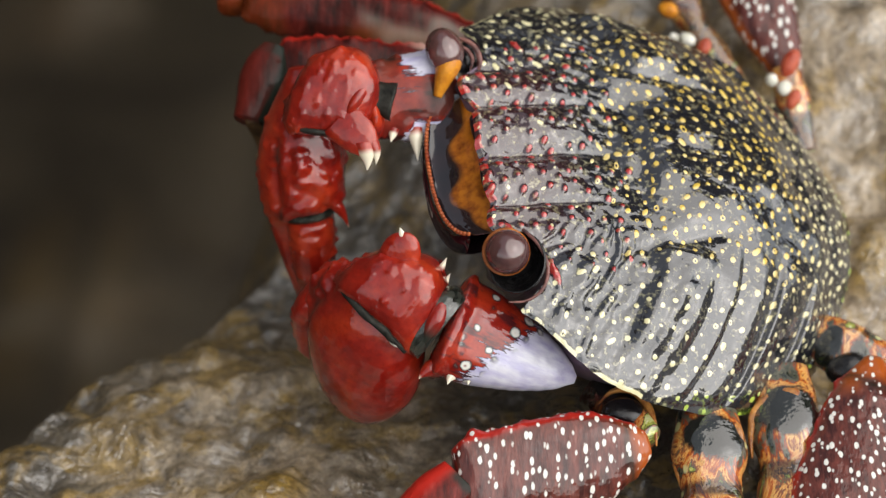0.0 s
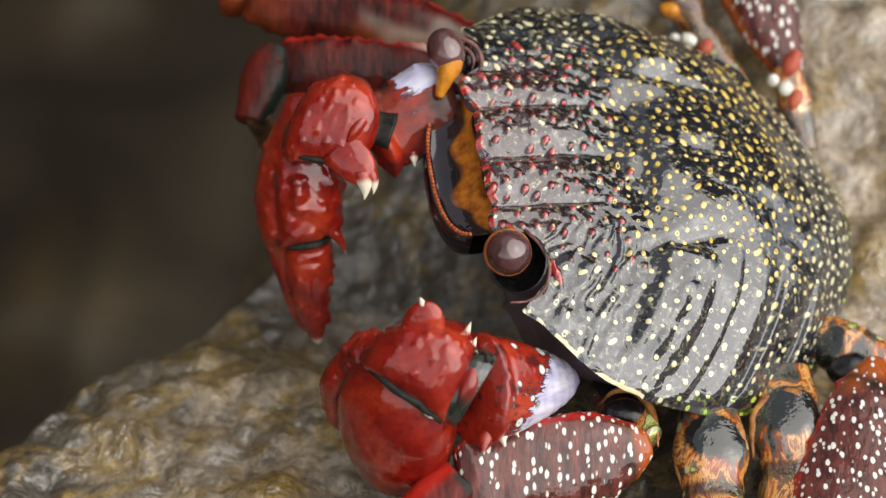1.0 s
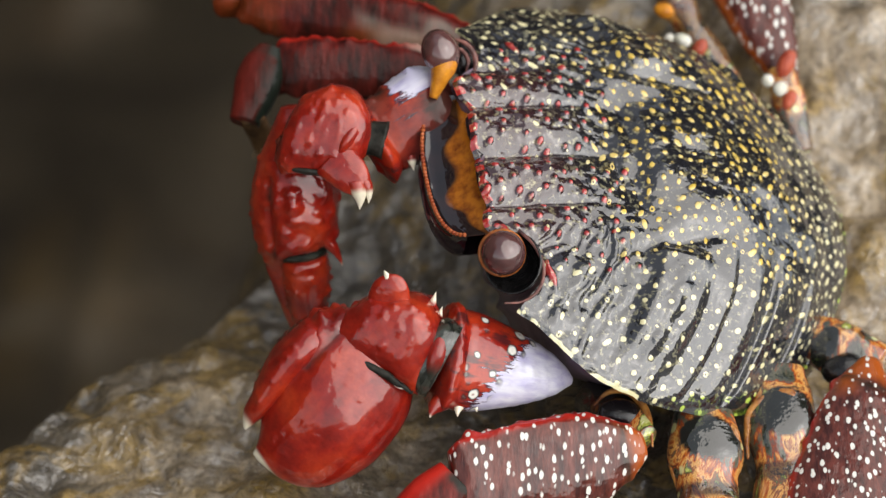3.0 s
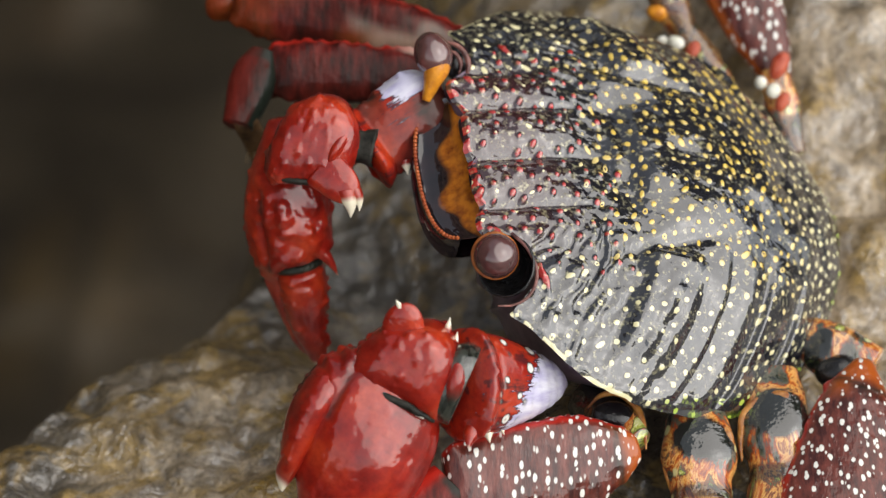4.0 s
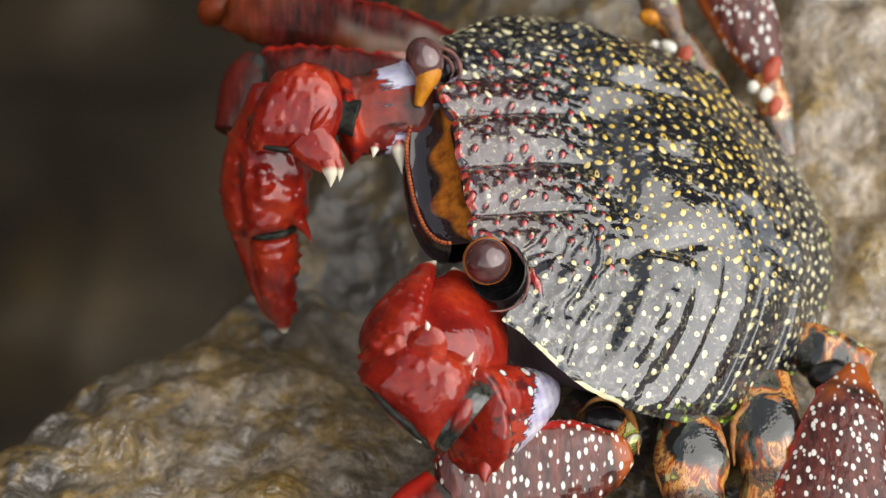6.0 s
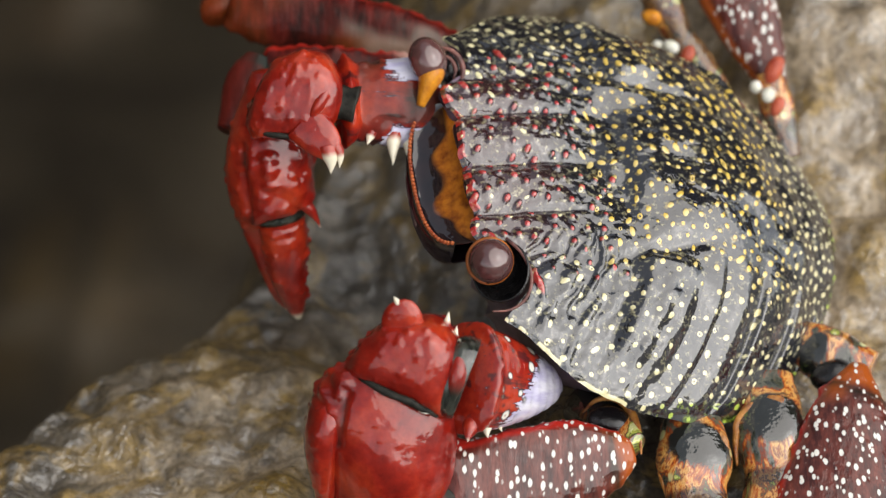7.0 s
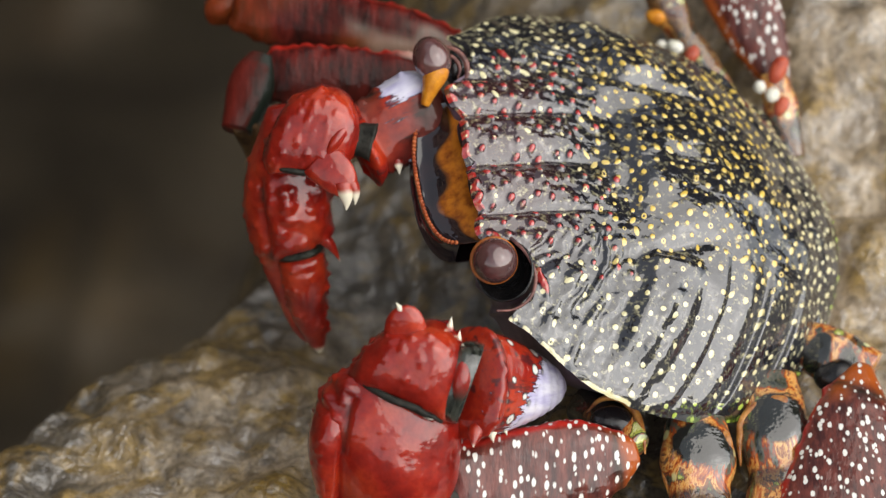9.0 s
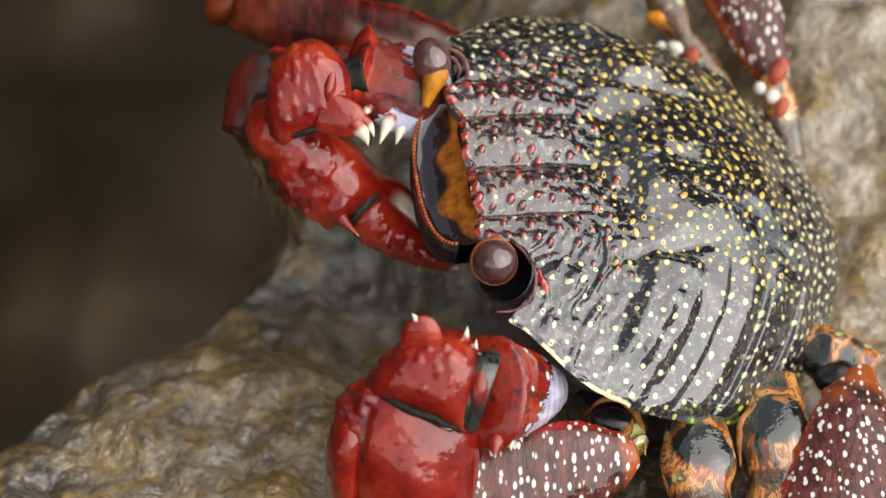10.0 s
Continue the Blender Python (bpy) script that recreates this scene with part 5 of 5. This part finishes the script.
def motions():
    # the whole crab sways
    sway = [(0, 0, 0, 0), (0.5, 3, 2, 0), (1, 2.5, 0.5, 0), (1.5, -1.5, 0, 0), (2, -3, -0.5, 0), (2.5, -4, 0, 0), (3.3, -10, 3, 0.1), (4, -19, 7, 0.2), (4.5, -25, 14, 0.25), (5, -27, 16, 0.3),
            (5.5, -34, 16, 0.3), (6.2, -32, 16, 0.3), (7, -28, 16, 0.3), (7.5, -27, 15, 0.3), (8, -29, 15, 0.3), (8.5, -26, 15, 0.3), (9, -21, 15, 0.2), (9.5, -21, 17, 0.2), (10, -21, 17, 0.2)]
    rows = [(t, VIEW @ Matrix.Translation((0.01 * dx / S, -0.01 * dy / S, 0)) @ pose(0, 0, 0, 0, 0, turn)) for t, dx, dy, turn in sway]
    walk(crab, rows)

    def drift(t):
        return (float(np.interp(t, [r[0] for r in sway], [r[1] for r in sway])), float(np.interp(t, [r[0] for r in sway], [r[2] for r in sway])))

    # one claw: time, wrist's lower corner, its slope, tip of the fingers
    far = [(0, 510, 230, 14, 562, 545), (0.5, 504, 257, 15, 552, 570), (1, 508, 277, 16, 556, 592), (1.3, 508, 255, 15, 560, 580), (1.5, 508, 224, 13, 565, 540), (1.7, 514, 220, 8, 640, 515), (1.8, 520, 220, -2, 755, 500), (1.9, 525, 221, -8, 800, 492), (2, 525, 221, -8, 798, 490), (2.1, 516, 235, 4, 690, 535), (2.2, 508, 255, 10, 628, 550), (2.5, 502, 283, 14, 550, 600),
           (3.3, 492, 305, 13, 560, 630), (4, 479, 318, 12, 560, 645), (4.5, 463, 283, 14, 518, 636), (5, 453, 291, 12, 528, 628), (5.5, 447, 280, 15, 496, 640), (6.2, 447, 250, 14, 500, 595), (6.8, 447, 237, 14, 505, 585), (7, 447, 235, 14, 525, 580), (7.1, 450, 236, 12, 560, 574), (7.2, 462, 242, 6, 642, 566), (7.3, 480, 256, -4, 731, 545),
           (7.4, 492, 268, -12, 797, 492), (7.5, 492, 268, -12, 800, 490), (7.6, 472, 250, 4, 659, 560), (7.7, 455, 238, 12, 574, 574), (7.9, 443, 230, 16, 512, 582), (8, 442, 229, 16, 512, 582), (8.5, 450, 250, 16, 545, 612), (9, 475, 298, 15, 558, 612), (9.5, 473, 284, 13, 574, 614), (9.6, 474, 278, 10, 598, 592), (9.7, 480, 266, 4, 640, 556), (9.8, 490, 255, -4, 764, 530), (9.9, 495, 250, -9, 800, 498), (10, 496, 250, -10, 800, 490)]
    palm, wrist, arm = [], [], []
    for t, x, y, slope, tx, ty in far:
        dx, dy = drift(t)
        x, y, tx, ty = x - dx, y - dy, tx - dx, ty - dy
        a = radians(slope)
        ca, sa = math.cos(a), math.sin(a)
        cx, cy = x + 75 * ca + 80 * sa, y + 75 * sa - 80 * ca
        k = min(1.0, max(0.0, (14 - slope) / 26))
        wrist.append((t, axes_pose(at_view(cx, cy, 1.0), (ca, -sa, 0.05), (sa, ca, 0.15))))
        ox, oy = x + 7 - 40 * k, y - 88 + 40 * k
        b = math.atan2(ty - oy, tx - ox)
        d = Vector((math.cos(b), -math.sin(b), -0.28 + 0.2 * k))
        palm.append((t, axes_pose(at_view(ox, oy, 0.3), d, (math.sin(b) * (1 - 1.35 * k), math.cos(b) * (1 - 1.35 * k), 0.2 + 0.8 * k))))
        bx, by = 805, 165
        ax, ay = cx + 85 * ca + 15 * sa, cy + 85 * sa - 15 * ca
        arm.append((t, axes_pose(at_view(bx, by, 0.2), (ax - bx, -(ay - by), 40), (0, -1, 0.1))))
    walk(FAR[0], palm)
    walk(FAR[1], wrist)
    walk(FAR[2], arm)
    # the other claw: time, two corners of the wrist, palm's state
    down = ((-0.55, -0.83, 0.0), (-0.83, 0.55, 0.1))
    side = ((-0.88, -0.46, 0.0), (-0.46, 0.88, 0.1))
    under = ((-0.36, -0.46, -0.81), (-0.46, 0.88, 0.1))
    low = ((-0.34, -0.88, -0.3), (-0.92, 0.36, 0.1))
    left = ((-0.78, 0.05, -0.62), (-0.1, 0.95, 0.25))
    tuck = ((-0.45, 0.08, -0.89), (-0.3, 0.9, 0.3))
    rise = ((-0.28, 0.55, -0.78), (-0.55, 0.6, 0.55))
    mouth = ((0.15, 0.84, -0.52), (-0.72, 0.2, 0.6))
    near = [(0, 607, 508, 745, 612, under), (0.3, 603, 522, 742, 626, under), (0.6, 606, 535, 745, 640, under), (0.8, 630, 590, 775, 695, under), (1, 648, 640, 815, 735, under), (1.15, 652, 645, 815, 745, under), (1.25, 655, 642, 812, 755, tuck), (1.35, 656, 640, 805, 768, rise), (1.45, 656, 640, 800, 775, mouth), (1.6, 654, 640, 797, 775, mouth),
            (1.7, 652, 640, 795, 775, rise), (1.85, 648, 636, 785, 765, tuck), (2, 643, 631, 775, 748, ((-0.6, -0.1, -0.8), (-0.2, 0.94, 0.28))), (2.15, 620, 610, 762, 720, (((-0.85, -0.35, -0.4)), (-0.4, 0.88, 0.2))), (2.3, 595, 585, 745, 680, side), (2.5, 580, 565, 740, 660, side), (2.7, 586, 577, 746, 667, side), (3.3, 605, 620, 770, 695, ((-0.7, -0.7, 0), (-0.7, 0.7, 0.1))), (3.8, 625, 655, 795, 725, ((-0.68, -0.73, 0), (-0.73, 0.68, 0.1))), (4, 626, 657, 796, 727, ((-0.66, -0.75, 0.0), (-0.75, 0.66, 0.1))),
            (4.5, 605, 637, 755, 699, down), (5, 607, 640, 757, 702, down), (5.5, 622, 671, 780, 727, ((-0.47, -0.84, -0.26), (-0.86, 0.48, 0.1))), (5.6, 642, 668, 795, 742, ((-0.75, -0.35, -0.55), (-0.5, 0.8, 0.2))), (5.7, 647, 667, 791, 775, left), (5.85, 650, 667, 792, 780, rise), (6.0, 648, 668, 794, 782, mouth), (6.25, 648, 668, 794, 782, mouth), (6.4, 645, 666, 798, 775, rise), (6.55, 642, 660, 805, 758, left),
            (6.7, 640, 657, 788, 710, low), (7, 640, 658, 790, 712, low), (7.5, 640, 665, 790, 718, low), (7.85, 652, 668, 802, 730, low), (7.95, 655, 668, 815, 740, ((-0.38, -0.7, -0.6), (-0.9, 0.4, 0.1))), (8.0, 657, 668, 818, 744, under), (8.1, 657, 668, 815, 754, ((-0.42, -0.2, -0.88), (-0.6, 0.75, 0.2))), (8.2, 657, 685, 802, 768, tuck), (8.26, 656, 695, 795, 776, ((-0.15, 0.62, -0.76), (-0.6, 0.5, 0.55))), (8.32, 656, 704, 790, 782, mouth), (8.42, 666, 702, 794, 779, mouth), (8.5, 674, 697, 798, 774, ((-0.1, 0.66, -0.74), (-0.62, 0.45, 0.57))), (8.6, 668, 688, 805, 760, tuck), (8.7, 670, 678, 822, 746, under), (8.8, 662, 673, 812, 732, ((-0.36, -0.7, -0.6), (-0.9, 0.4, 0.1))),
            (9, 645, 670, 800, 722, low), (9.5, 688, 674, 838, 728, low), (10, 676, 690, 832, 738, low)]
    palm, wrist, arm = [], [], []
    for t, x1, y1, x2, y2, (d, up) in near:
        dx, dy = drift(t)
        x1, x2, y1, y2 = x1 - dx, x2 - dx, y1 - dy, y2 - dy
        e = np.array([x2 - x1, y2 - y1], float)
        e /= np.linalg.norm(e)
        nrm = np.array([e[1], -e[0]])
        mx, my = (x1 + x2) / 2, (y1 + y2) / 2
        cx, cy = mx + nrm[0] * 56 - 4 * e[0], my + nrm[1] * 56 - 4 * e[1]
        bx, by = 1018, 672
        ax, ay = cx + 96 * e[0], cy + 96 * e[1]
        flat = math.hypot(ax - bx, ay - by) / S
        rise_w = math.sqrt(max(0.04, 2.6 ** 2 - flat ** 2))
        arm.append((t, axes_pose(at_view(bx, by, 1.9), (ax - bx, -(ay - by), rise_w * S), (-0.1, -1, 0.1))))
        w = 2.2 + rise_w
        wrist.append((t, axes_pose(at_view(cx, cy, w), (e[0], -e[1], 0.0), (nrm[0], -nrm[1], 0.25))))
        lift = float(smooth(0.1, 0.5, d[1]))
        palm.append((t, axes_pose(at_view(mx + 2 + 40 * lift, my + 4 - 14 * lift, w - 0.3), d, up)))
    walk(NEAR[0], palm)
    walk(NEAR[1], wrist)
    walk(NEAR[2], arm)
    rows = []
    for t, x, y in ((0, 60, 1250), (1.9, 60, 1250), (2.0, 80, 1040), (2.1, 120, 800), (2.2, 130, 930), (2.3, 130, 1100), (2.5, 130, 1250), (10, 130, 1250)):
        rows.append((t, VIEW @ Matrix.Translation(at_view(x, y, 10.0))))
    walk(SPRAY, rows)


motions()
